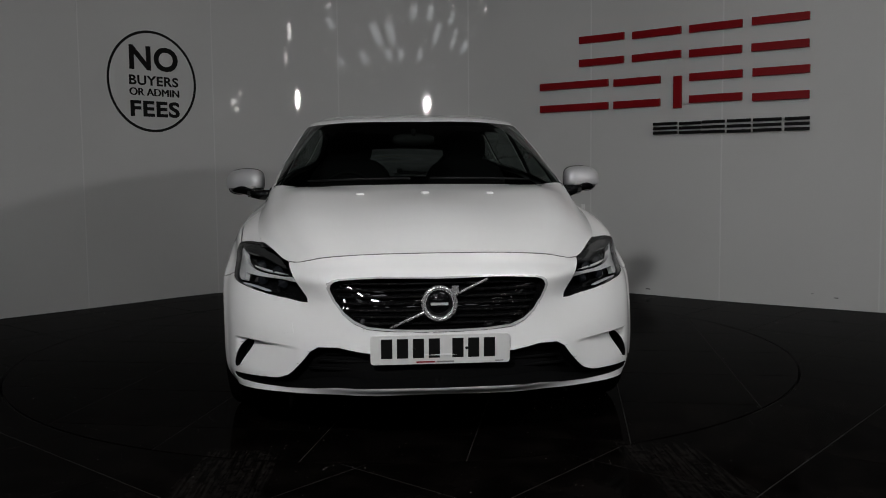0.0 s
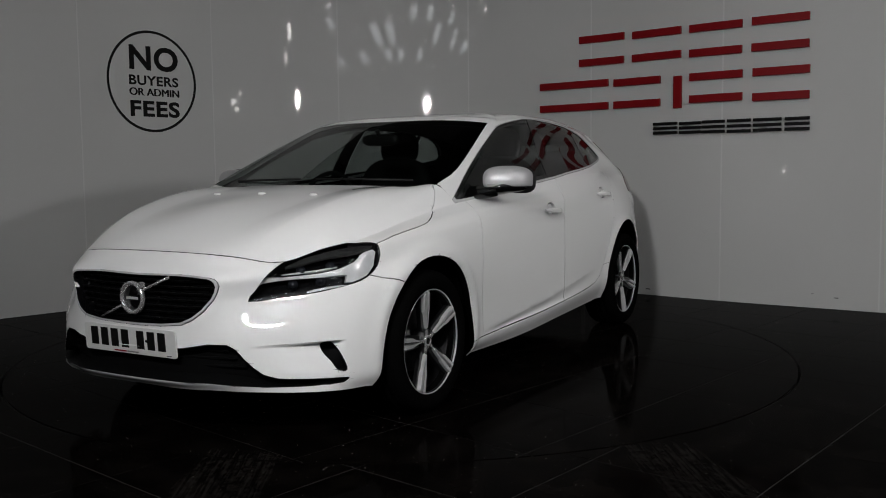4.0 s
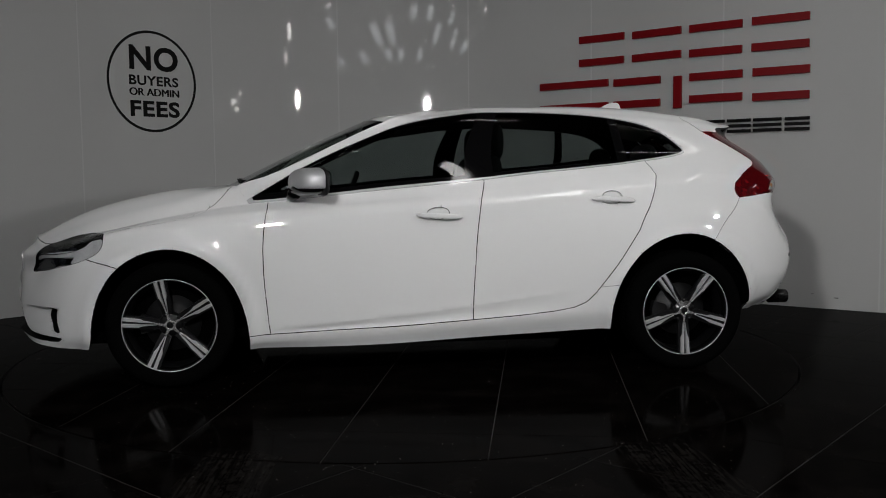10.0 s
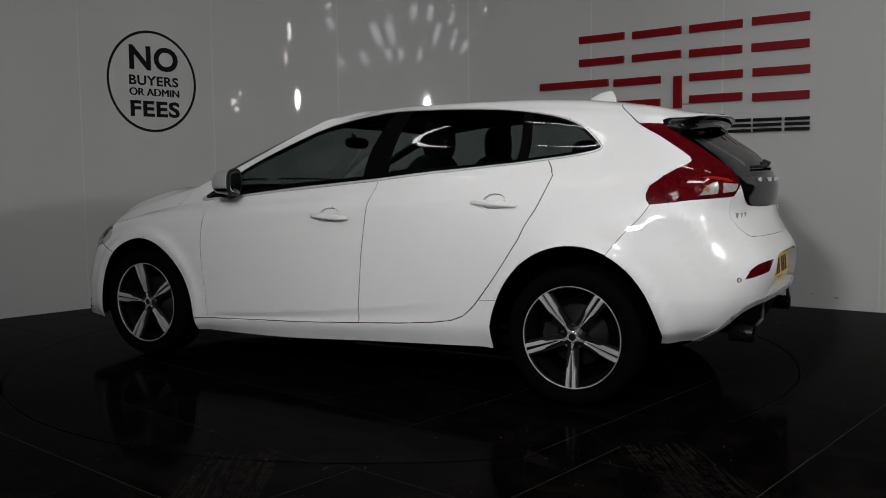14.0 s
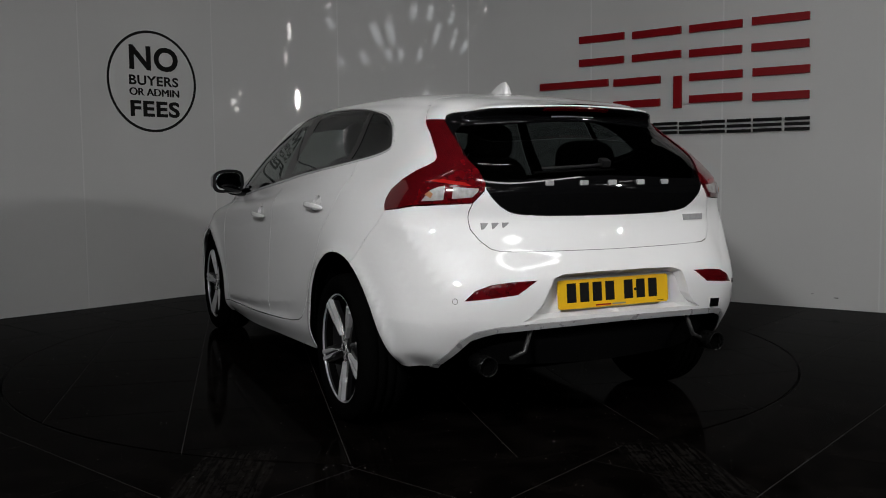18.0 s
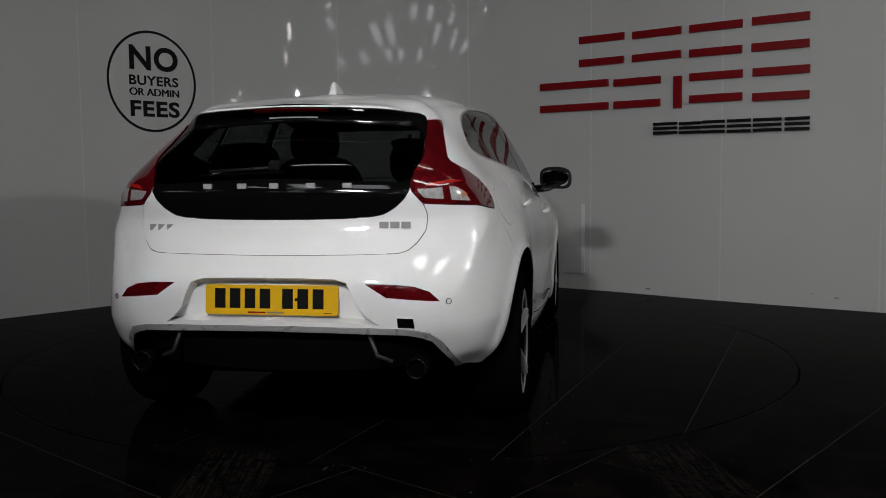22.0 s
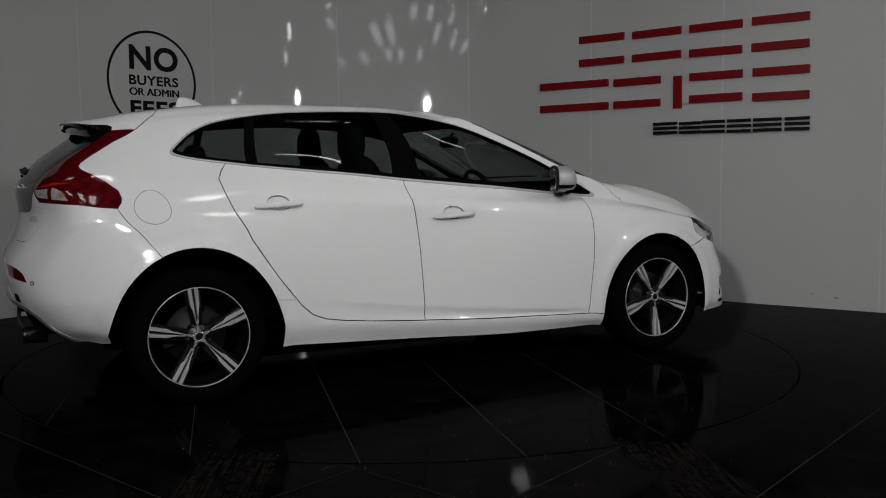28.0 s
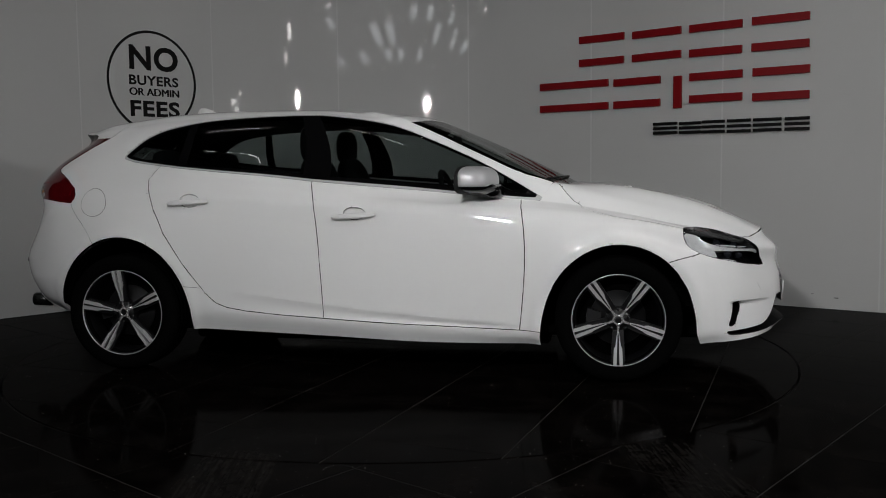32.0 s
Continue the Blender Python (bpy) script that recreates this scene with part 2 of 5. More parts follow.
def tube_bm(path, radius, seg=8, closed_loop=False, flat=1.0):
    """A round bar along a path of points."""
    bm = bmesh.new()
    P = [Vector(p) for p in path]
    n = len(P)
    rings = []
    for i in range(n):
        a, b = P[(i - 1) % n if closed_loop else max(i - 1, 0)], P[(i + 1) % n if closed_loop else min(i + 1, n - 1)]
        t = (b - a).normalized()
        side = t.cross(Vector((0, 0, 1)) if abs(t.z) < .9 else Vector((0, 1, 0))).normalized()
        up = side.cross(t)
        rings.append([bm.verts.new(P[i] + (side * math.cos(k * math.tau / seg) * flat + up * math.sin(k * math.tau / seg)) * radius) for k in range(seg)])
    for i in range(n if closed_loop else n - 1):
        for k in range(seg):
            bm.faces.new((rings[i][k], rings[i][(k + 1) % seg], rings[(i + 1) % n][(k + 1) % seg], rings[(i + 1) % n][k]))
    if not closed_loop:
        bm.faces.new(rings[0][::-1])
        bm.faces.new(rings[-1])
    bmesh.ops.recalc_face_normals(bm, faces=bm.faces[:])
    return smooth_bm(bm)


# ---------------------------------------------------------------- curved surfaces from a net of feature lines
def catmull(P, t):
    """Points of a smooth curve through the rows of P (n, ..., k) at parameters t (0 .. n - 1)."""
    P = np.asarray(P, float)
    n = len(P)
    t = np.clip(np.asarray(t, float), 0, n - 1)
    i = np.minimum(t.astype(int), n - 2)
    f = (t - i).reshape(t.shape + (1,) * (P.ndim - 1))
    E = np.concatenate([[2 * P[0] - P[1]], P, [2 * P[-1] - P[-2]]])
    a, b, c, d = E[i], E[i + 1], E[i + 2], E[i + 3]
    return 0.5 * (2 * b + (c - a) * f + (2 * a - 5 * b + 4 * c - d) * f * f + (3 * b - a - 3 * c + d) * f ** 3)


class Net:
    """A half surface: rows of points (from the car's front centre to its rear centre), the first row lowest."""

    def __init__(self, rows, ghost=None):
        self.rows = np.array(rows, float)
        self.nv, self.nu = self.rows.shape[:2]
        self.ghost = ghost

    def at(self, u, v):
        """Points at station u and row v (arrays of one shape)."""
        u, v = np.atleast_1d(np.asarray(u, float)), np.atleast_1d(np.asarray(v, float))
        R, n, m = self.rows, self.nv, self.nu

        def weights(t, k):
            t = np.clip(t, 0, k - 1)
            i = np.minimum(t.astype(int), k - 2)
            f = t - i
            w = 0.5 * np.stack([-f + 2 * f ** 2 - f ** 3, 2 - 5 * f ** 2 + 3 * f ** 3, f + 4 * f ** 2 - 3 * f ** 3, -f ** 2 + f ** 3])
            return i, w
        E = np.concatenate([2 * R[:1] - R[1:2], R, 2 * R[-1:] - R[-2:-1]])
        first, last = 2 * E[:, :1] - E[:, 1:2], 2 * E[:, -1:] - E[:, -2:-1]
        if abs(R[0, 0, 1]) < 1e-6:
            first = E[:, 1:2] * np.array([1, -1, 1])
        if abs(R[0, -1, 1]) < 1e-6:
            last = E[:, -2:-1] * np.array([1, -1, 1])
        E = np.concatenate([first, E, last], 1)
        for (j, i), p in (self.ghost or {}).items():
            E[j, i] = p
        iu, wu = weights(u, m)
        iv, wv = weights(v, n)
        out = np.zeros(u.shape + (3,))
        for a in range(4):
            for b in range(4):
                out += (wv[a] * wu[b])[..., None] * E[iv + a, iu + b]
        return out

    def normal(self, u, v, h=0.01):
        du = self.at(np.minimum(u + h, self.nu - 1), v) - self.at(np.maximum(u - h, 0), v)
        dv = self.at(u, np.minimum(v + h, self.nv - 1)) - self.at(u, np.maximum(v - h, 0))
        n = np.cross(du, dv)
        return n / np.maximum(np.linalg.norm(n, axis=-1, keepdims=True), 1e-9)


class Body:
    """The lower body and the cabin as one surface; they meet at the belt (rows 6 and 7)."""

    def __init__(self, rows):
        self.rows = R = np.array(rows, float)
        self.nv, self.nu = R.shape[:2]
        low, high, flip = {}, {}, np.array([1, -1, 1])
        for i in range(8, self.nu):
            low[8, i + 1] = R[8, i]
            if i > 12:
                high[0, i + 1] = R[5, i]
        low[8, self.nu + 1], high[0, self.nu + 1] = R[8, -2] * flip, R[5, -2] * flip
        self.low, self.high = Net(R[:7], low), Net(R[7:], high)

    def at(self, u, v):
        u, v = np.atleast_1d(np.asarray(u, float)), np.atleast_1d(np.asarray(v, float))
        return np.where((v < 6.5)[..., None], self.low.at(u, np.minimum(v, 6)), self.high.at(u, np.maximum(v - 7, 0)))

    def normal(self, u, v):
        u, v = np.atleast_1d(np.asarray(u, float)), np.atleast_1d(np.asarray(v, float))
        return np.where((v < 6.5)[..., None], self.low.normal(u, np.minimum(v, 6)), self.high.normal(u, np.maximum(v - 7, 0)))


# feature lines of the bodywork, as (stations, rows)
SHOULDER = ([5.2, 6.3, 7.2, 8.3, 9.2, 9.9, 10.6, 11.8], [4.85, 4.6, 4.68, 4.78, 4.92, 5.17, 5.5, 5.6])
SCALLOP = ([7.25, 7.9, 8.47, 9.19, 9.5, 9.86, 10.1], [1.24, 1.345, 1.44, 1.66, 1.8, 1.97, 2.08])
REAR_FOLD = ([12.0, 12.3, 13.28, 14.04, 14.6, 15.2], [2.3, 2.24, 2.14, 2.18, 2.1, 2.0])
CORNER_EDGE = ([2.2, 2.7, 3.27, 3.66, 4.12, 4.9], [14.0, 13.75, 13.46, 13.23, 12.93, 12.5])


class Scooped(Body):
    """The body with flared arches and a scoop pressed in beside each corner vent of the front bumper."""

    def at(self, u, v):
        u, v = np.atleast_1d(np.asarray(u, float)), np.atleast_1d(np.asarray(v, float))
        P = Body.at(self, u, v)
        top = 1.75
        below = np.clip((top - v) / .75, 0, 1)
        grow = np.clip((u - 2.95) / .8, 0, 1) * np.clip((4.35 - u) / .25, 0, 1)
        depth = .036 * grow * np.clip((top - v) / .05, 0, 1) * (1 - below) ** 1.5 * np.where(v < top, 1, 0)
        # flared lips round the wheel arches
        for x in (1.3235, -1.3235):
            r = np.hypot(P[..., 0] - x, P[..., 2] - .316)
            depth = depth - .011 * np.exp(-((r - .405) / .035) ** 2) * np.clip((P[..., 1] - .6) / .1, 0, 1) * np.clip((5.2 - v) / .5, 0, 1)
        # a ridge along the shoulder, the scallop low on the doors, the edge below the tail lamp
        ridge = np.clip(1 - np.abs(v - np.interp(u, *SHOULDER)) / .75, 0, 1) * np.clip((u - 5.3) / .8, 0, 1) * np.clip((11.7 - u) / .8, 0, 1)
        depth = depth - .008 * np.where(v < 6.01, ridge, 0)
        top = np.interp(u, *SCALLOP)
        x = np.clip((top - v) / (top - 1.04), 0, 1)
        depth = depth + .009 * np.sin(np.pi * x) * np.clip((u - 7.1) / .5, 0, 1) * np.clip((10.0 - u) / .5, 0, 1)
        low = np.clip((np.interp(u, *REAR_FOLD) - v) / .9, 0, 1)
        depth = depth + .009 * np.sin(np.pi / 2 * low) * np.clip((u - 12.1) / .4, 0, 1) * np.clip((15.2 - u) / .6, 0, 1)
        edge = np.clip(1 - np.abs(u - np.interp(v, *CORNER_EDGE)) / .8, 0, 1) * np.clip((v - 2.2) / .6, 0, 1) * np.clip((5.0 - v) / .4, 0, 1)
        depth = depth - .010 * edge
        if np.any(depth != 0):
            P = P - self.plain(u, v) * depth[..., None]
        return P

    def normal(self, u, v, h=0.012):
        u, v = np.atleast_1d(np.asarray(u, float)), np.atleast_1d(np.asarray(v, float))
        lo, hi = np.where(v < 6.5, 0, 7), np.where(v < 6.5, 6, self.nv - 1)
        a = self.at(np.minimum(u + h, self.nu - 1), v) - self.at(np.maximum(u - h, 0), v)
        b = self.at(u, np.minimum(v + h, hi)) - self.at(u, np.maximum(v - h, lo))
        n = np.cross(a, b)
        size = np.linalg.norm(n, axis=-1, keepdims=True)
        return np.where(size > 1e-9, n / np.maximum(size, 1e-9), Body.normal(self, u, v))

    def plain(self, u, v, h=0.02):
        a = Body.at(self, np.minimum(u + h, self.nu - 1), v) - Body.at(self, np.maximum(u - h, 0), v)
        b = Body.at(self, u, np.minimum(v + h, self.nv - 1)) - Body.at(self, u, np.maximum(v - h, 0))
        n = np.cross(a, b)
        return n / np.maximum(np.linalg.norm(n, axis=-1, keepdims=True), 1e-9)


class Hood(Net):
    """The bonnet with a soft ridge on each side that fades towards its front edge."""

    def at(self, u, v):
        P = Net.at(self, u, v)
        u, v = np.atleast_1d(np.asarray(u, float)), np.atleast_1d(np.asarray(v, float))
        P[..., 2] += .007 * np.clip(1 - np.abs(v - 2.05) / .8, 0, 1) * np.clip(u / 1.5, 0, 1) * np.clip((4 - u) / .3, 0, 1)
        return P


# ---------------------------------------------------------------- room: the curved wall
WALL = [(-6.5, -2.2), (-5.2, -.75), (-4.35, .1), (-3.42, .98), (-2.55, 1.83), (-1.69, 2.68), (-.62, 3.22), (.62, 3.22), (1.65, 2.50), (2.54, 1.70), (3.475, .975), (4.45, .28), (5.5, -.5), (6.8, -1.6)]
FINE = catmull(WALL, np.linspace(0, len(WALL) - 1, 1301))
ALONG = np.concatenate([[0], np.cumsum(np.hypot(*np.diff(FINE, axis=0).T))])
SEAMS = [float(ALONG[i * 100]) for i in range(len(WALL))]


def on_wall(s, z, out=0.0):
    """The point s metres along the wall at height z, out metres before its face."""
    x, y = np.interp(s, ALONG, FINE[:, 0]), np.interp(s, ALONG, FINE[:, 1])
    x1, y1 = np.interp(s + .02, ALONG, FINE[:, 0]), np.interp(s + .02, ALONG, FINE[:, 1])
    x0, y0 = np.interp(s - .02, ALONG, FINE[:, 0]), np.interp(s - .02, ALONG, FINE[:, 1])
    t = Vector((x1 - x0, y1 - y0, 0)).normalized()
    return Vector((x, y, z)) + Vector((t.y, -t.x, 0)) * out


def wall_block(s0, s1, z0, z1, out0, out1, step=.06, bevel=0.0):
    """A slab that follows the wall's curve."""
    n = max(2, int((s1 - s0) / step) + 2)
    ss = np.linspace(s0, s1, n)
    bm = bmesh.new()
    rings = [[bm.verts.new(on_wall(s, z, o)) for z, o in ((z0, out0), (z0, out1), (z1, out1), (z1, out0))] for s in ss]
    for a, b in zip(rings, rings[1:]):
        for k in range(4):
            bm.faces.new((a[k], a[(k + 1) % 4], b[(k + 1) % 4], b[k]))
    bm.faces.new(rings[0])
    bm.faces.new(rings[-1][::-1])
    bmesh.ops.recalc_face_normals(bm, faces=bm.faces[:])
    if bevel:
        bmesh.ops.bevel(bm, geom=[e for e in bm.edges if e.calc_face_angle(0) > .8], offset=bevel, segments=1, affect="EDGES")
    return bm


HIGH = 3.6
wall_back = part("wall_back", wall_block(SEAMS[2], SEAMS[11], 0, HIGH, -.12, -.022), HALL, None)
tagged(wall_back, "curved wall clad in glossy white panels", "wall", kind="structure")
for s0, s1 in zip(SEAMS[2:11], SEAMS[3:12]):
    bm = wall_block(s0 + .003, s1 - .003, .002, HIGH, -.02, 0.0, .05)
    bmesh.ops.split_edges(bm, edges=[e for e in bm.edges if e.calc_face_angle(0) > .6])
    smooth_bm(bm)
    part("panel", bm, WALLPAINT, wall_back, "glossy white wall panel")
for s in SEAMS[3:11]:
    part("joint_strip", wall_block(s - .006, s + .006, .002, HIGH, -.004, .002, .01), JOINT, wall_back, "white joint strip")

# ---------------------------------------------------------------- the hall round the camera
CEILING = 6.4
for name, x0, x1, y0, y1 in (("wall_south", -18, 18, -33.2, -33), ("wall_west", -18.2, -18, -33, 4.6), ("wall_east", 18, 18.2, -33, 4.6), ("wall_north", -18, 18, 4.6, 4.8)):
    tagged(part(name, box_bm(x0, x1, y0, y1, -.03, CEILING), HALL, None), "plain grey hall wall", "wall", kind="structure")
tagged(part("ceiling", box_bm(-18.2, 18.2, -33.2, 4.8, CEILING, CEILING + .2), HALL, None), "dark hall ceiling", "ceiling", kind="structure")
# rooflights in rows far behind the camera, the wall mirrors them
k = 0
for y0, y1, xs in ((-16.6, -19.0, (-7.2, -3.0, -.6, 9.5)), (-19.6, -24.6, (-13.0, -9.4, -5.0, 2.6, 4.5)), (-26.2, -30.0, (-2.2, 1.5, 3.7, 7.7, 11.5)), (-7.2, -9.2, (-6.6, -3.2, -1.2))):
    for x in xs:
        k += 1
        w = tagged(part("window_%d" % k, box_bm(x - .52, x + .52, y1 - .06, y0 + .06, CEILING - .05, CEILING - .002, .01), DARK, None), "long rooflight with pale daylight in the dark ceiling", "window", kind="structure")
        mid = (y0 + y1) / 2
        for a, b in ((y1, mid - .05), (mid + .05, y0)):
            part("pane", box_bm(x - .46, x + .46, a, b, CEILING - .058, CEILING - .05), DAYPANE, w)

# ---------------------------------------------------------------- lamps that hang round the turntable
for (eye, target, power, wide, tall) in FLOODS:
    m = look(eye, target)
    lamp = part("flood_lamp", box_bm(-.24, .24, -.24, .24, .01, .10, .01), BLACK_PLASTIC, None)
    lamp.matrix_world = m
    tagged(lamp, "square black flood lamp on a stand beside the camera", "lamp", "flood lamps")
    pole = tube_bm([(0, 0, 0), (0, 0, eye[2] - .05)], .018, 10)
    st = part("stand", pole, BLACK_PLASTIC, lamp)
    st.matrix_parent_inverse = m.inverted()
    back = m @ Vector((0, 0, .16))
    st.matrix_basis = Matrix.Translation((back.x, back.y, 0))
for (eye, sx, sy, power, turn) in STRIPS:
    m = pose(*eye, 0, 0, turn)
    lamp = part("light_panel", box_bm(-sx / 2 - .03, sx / 2 + .03, -sy / 2 - .03, sy / 2 + .03, .01, .09, .01), TRIM_WHITE, None)
    lamp.matrix_world = m
    tagged(lamp, "long white light panel hung from the hall ceiling", "lamp", "light panels")
    for x in (-sx / 3, sx / 3):
        part("hanger", tube_bm([(x, 0, .05), (x, 0, CEILING - eye[2])], .008, 6), BLACK_PLASTIC, lamp)

# twin fluorescent tubes and small bright lamps at the side of the hall
for x0, y0, x1, y1 in ((1.15, -4.5, 1.9, -4.93), (1.38, -4.6, 2.15, -4.98), (-5.3, -12.6, -4.1, -12.6), (.7, -12.6, 1.9, -12.6), (6.7, -12.6, 7.9, -12.6), (-4.6, -2.2, -3.4, -2.2), (-1.9, -2.6, -.7, -2.6), (.9, -2.2, 2.1, -2.2), (3.6, -2.0, 4.8, -2.0), (9.0, -3.4, 9.0, -4.6), (11.5, -5.4, 11.5, -6.6), (9.5, -7.4, 9.5, -8.6), (-9.0, -5.4, -9.0, -6.6), (-11.0, -8.4, -11.0, -9.6), (-6.4, -8.2, -5.2, -8.2), (-3.6, -8.2, -2.4, -8.2), (2.2, -8.2, 3.4, -8.2), (5.0, -8.2, 6.2, -8.2), (-5.0, -10.4, -3.8, -10.4), (-.6, -10.4, .6, -10.4), (3.6, -10.4, 4.8, -10.4)):
    zt = 5.0 if -6 < y0 < -4 and x0 < 3 else 5.9
    way = Vector((x1 - x0, y1 - y0, 0)).normalized() * .05
    lamp = part("tube_lamp", tube_bm([(x0 - way.x, y0 - way.y, zt + .06), (x1 + way.x, y1 + way.y, zt + .06)], .05, 8), TRIM_WHITE, None)
    tagged(lamp, "fluorescent tube lamp hung from the hall ceiling", "lamp", "tube lamps")
    part("tube", tube_bm([(x0, y0, zt), (x1, y1, zt)], .03, 10), TUBE_GLOW, lamp, "glowing tube")
    for f in (.15, .85):
        x, y = x0 + f * (x1 - x0), y0 + f * (y1 - y0)
        part("hanger", tube_bm([(x, y, zt + .08), (x, y, CEILING)], .006, 6), BLACK_PLASTIC, lamp)
for x, y, z, w, h in ((7.05, -5.55, 4.22, .22, .34), (7.2, -5.4, 3.66, .16, .24), (11.95, -5.95, 3.02, .22, .12), (11.75, -6.1, 3.22, .14, .12), (11.85, -6.0, 2.82, .16, .09)):
    lamp = part("small_lamp", box_bm(-w / 2 - .02, w / 2 + .02, -h / 2 - .02, h / 2 + .02, .004, .06, .01), BLACK_PLASTIC, None)
    lamp.matrix_world = look((x, y, z), (-1.2, 3.0, 2.2))
    tagged(lamp, "small bright box lamp on a tall pole", "lamp", "small lamps")
    part("lamp_face", box_bm(-w / 2, w / 2, -h / 2, h / 2, -.006, .004), SMALL_GLOW, lamp, "glowing lamp face")
    pole = part("pole", tube_bm([(0, 0, -.003), (0, 0, z - .03)], .012, 8), BLACK_PLASTIC, lamp)
    pole.matrix_parent_inverse = lamp.matrix_world.inverted()
    back = lamp.matrix_world @ Vector((0, 0, .05))
    pole.matrix_basis = Matrix.Translation((back.x, back.y, 0))

# an access panel low on the wall beside a joint, small scuffs near the floor
hatchway = part("access_panel", wall_block(10.02, 10.531, .144, .769, .002, .012, .05, .002), WALLPAINT, None)
tagged(hatchway, "white flush access panel low on the wall", "panel")
part("panel_edge", wall_block(10.500, 10.531, .144, .769, .013, .017, .05), TRIM_WHITE, hatchway)
for s_, z_, w_, h_ in ((12.669, .089, .016, .006), (11.146, .052, .022, .008), (12.50, .11, .008, .004)):
    o = part("scuff", wall_block(s_ - w_, s_ + w_, z_ - h_ / 2, z_ + h_ / 2, .0008, .0016, .01), INK, wall_back, "small dark scuff")

# ---------------------------------------------------------------- signs on the wall
def text_mesh(body, width, height, bold):
    """Lettering as a flat mesh, its lower left corner at the origin, scaled to width and height."""
    cu = bpy.data.curves.new("lettering", "FONT")
    cu.body, cu.offset, cu.extrude, cu.resolution_u, cu.space_character = body, bold, 0.0, 4, 1.0 + 2.2 * bold
    ob = bpy.data.objects.new("lettering", cu)
    scene.collection.objects.link(ob)
    bpy.context.view_layer.update()
    me = bpy.data.meshes.new_from_object(ob.evaluated_get(bpy.context.evaluated_depsgraph_get()))
    bpy.data.objects.remove(ob)
    P = np.array([v.co[:] for v in me.vertices])
    lo, hi = P.min(0), P.max(0)
    P = (P - lo)[:, :2] / (hi - lo)[:2] * (width, height)
    faces = [tuple(p.vertices) for p in me.polygons]
    bpy.data.meshes.remove(me)
    return P, faces


notice = new("wall_notice")
tagged(notice, "round black-lettered notice stuck on the white panelled wall", "sign")
notice.location = on_wall(6.29, 1.43)
NOTICE = (6.287, 1.848)
bm = bmesh.new()
rings = [[bm.verts.new(on_wall(NOTICE[0] + r * .413 * math.cos(a), NOTICE[1] + r * .422 * math.sin(a), .002)) for r in (1.0, .947)] for a in np.linspace(0, math.tau, 97)[:-1]]
for a, b in zip(rings, rings[1:] + rings[:1]):
    bm.faces.new((a[0], b[0], b[1], a[1]))
o = part("ring", bm, INK, notice, "black ring")
o.matrix_parent_inverse = Matrix.Translation(notice.location).inverted()
for body, s0, s1, z0, z1, bold in (("NO", 6.079, 6.535, 1.937, 2.142, .034), ("BUYERS", 6.072, 6.532, 1.813, 1.896, .032), ("OR ADMIN", 6.074, 6.534, 1.728, 1.790, 0.0), ("FEES", 6.076, 6.538, 1.553, 1.688, .036)):
    P, faces = text_mesh(body, s1 - s0, z1 - z0, bold)
    # a line too fine to be swollen is thickened by laying it side by side
    shifts = (0.0,) if bold else (0.0, -.004, .004)
    n = len(P)
    o = link_mesh("lettering", [on_wall(s0 + x + d, z0 + y, .0025 + .0003 * k) for k, d in enumerate(shifts) for x, y in P], [tuple(i + n * k for i in f) for k in range(len(shifts)) for f in faces], INK, False)
    o.parent = notice
    o.matrix_parent_inverse = Matrix.Translation(notice.location).inverted()
    tagged(o, "black lettering")

# plain bars in place of a trade name
for name, label, mat, boxes, thick in (("red_sign", "raised red sign of plain bars on the white wall", RED, [(10.475, 10.907, 1.953, 2.244), (10.987, 11.432, 1.952, 2.236), (11.505, 11.936, 1.944, 2.233), (12.010, 12.438, 1.945, 2.238), (10.072, 10.758, 1.570, 1.860), (10.812, 11.249, 1.569, 1.850), (11.371, 11.442, 1.572, 1.835), (11.510, 11.943, 1.577, 1.846), (12.022, 12.447, 1.563, 1.846)], .062),
                                        ("black_sign", "raised black sign of plain bars on the white wall", INK, [(11.190, 11.405, 1.364, 1.462), (11.425, 11.612, 1.360, 1.457), (11.621, 11.808, 1.358, 1.461), (11.827, 12.015, 1.355, 1.461), (12.032, 12.247, 1.356, 1.460), (12.272, 12.453, 1.356, 1.459)], .024)):
    sign = new(name)
    sign.location = on_wall(boxes[0][0], boxes[0][2])
    tagged(sign, label, "sign")
    for s0, s1, z0, z1 in boxes:
        spans = [(z0, z1)] if s1 - s0 < .1 else [(z1 - thick, z1), ((z0 + z1 - thick) / 2, (z0 + z1 + thick) / 2), (z0, z0 + thick)] if thick < .05 else [(z1 - thick, z1), (z0 + .03, z0 + .03 + thick)]
        for a, b in spans:
            o = part("bar", wall_block(s0, s1, a, b, .006, .030, .05, .002), mat, sign)
            o.matrix_parent_inverse = Matrix.Translation(sign.location).inverted()

# ---------------------------------------------------------------- turntable and floor bed
RING = 2.235
turntable = new("turntable")
tagged(turntable, "round black tiled turntable set flush in the floor", "turntable")
bm = bmesh.new()
bmesh.ops.create_cone(bm, cap_ends=True, segments=160, radius1=RING - .007, radius2=RING - .007, depth=.02, matrix=Matrix.Translation((0, 0, -.0112)))
part("disc_bed", bm, GROUT, turntable, "dark grouted turntable bed")
bm = bmesh.new()
outer = [bm.verts.new((40 * math.cos(a), 40 * math.sin(a), -.0012)) for a in np.linspace(0, math.tau, 161)[:-1]]
inner = [bm.verts.new(((RING + .0065) * math.cos(a), (RING + .0065) * math.sin(a), -.0012)) for a in np.linspace(0, math.tau, 161)[:-1]]
pit = [bm.verts.new(((RING + .0065) * math.cos(a), (RING + .0065) * math.sin(a), -.08)) for a in np.linspace(0, math.tau, 161)[:-1]]
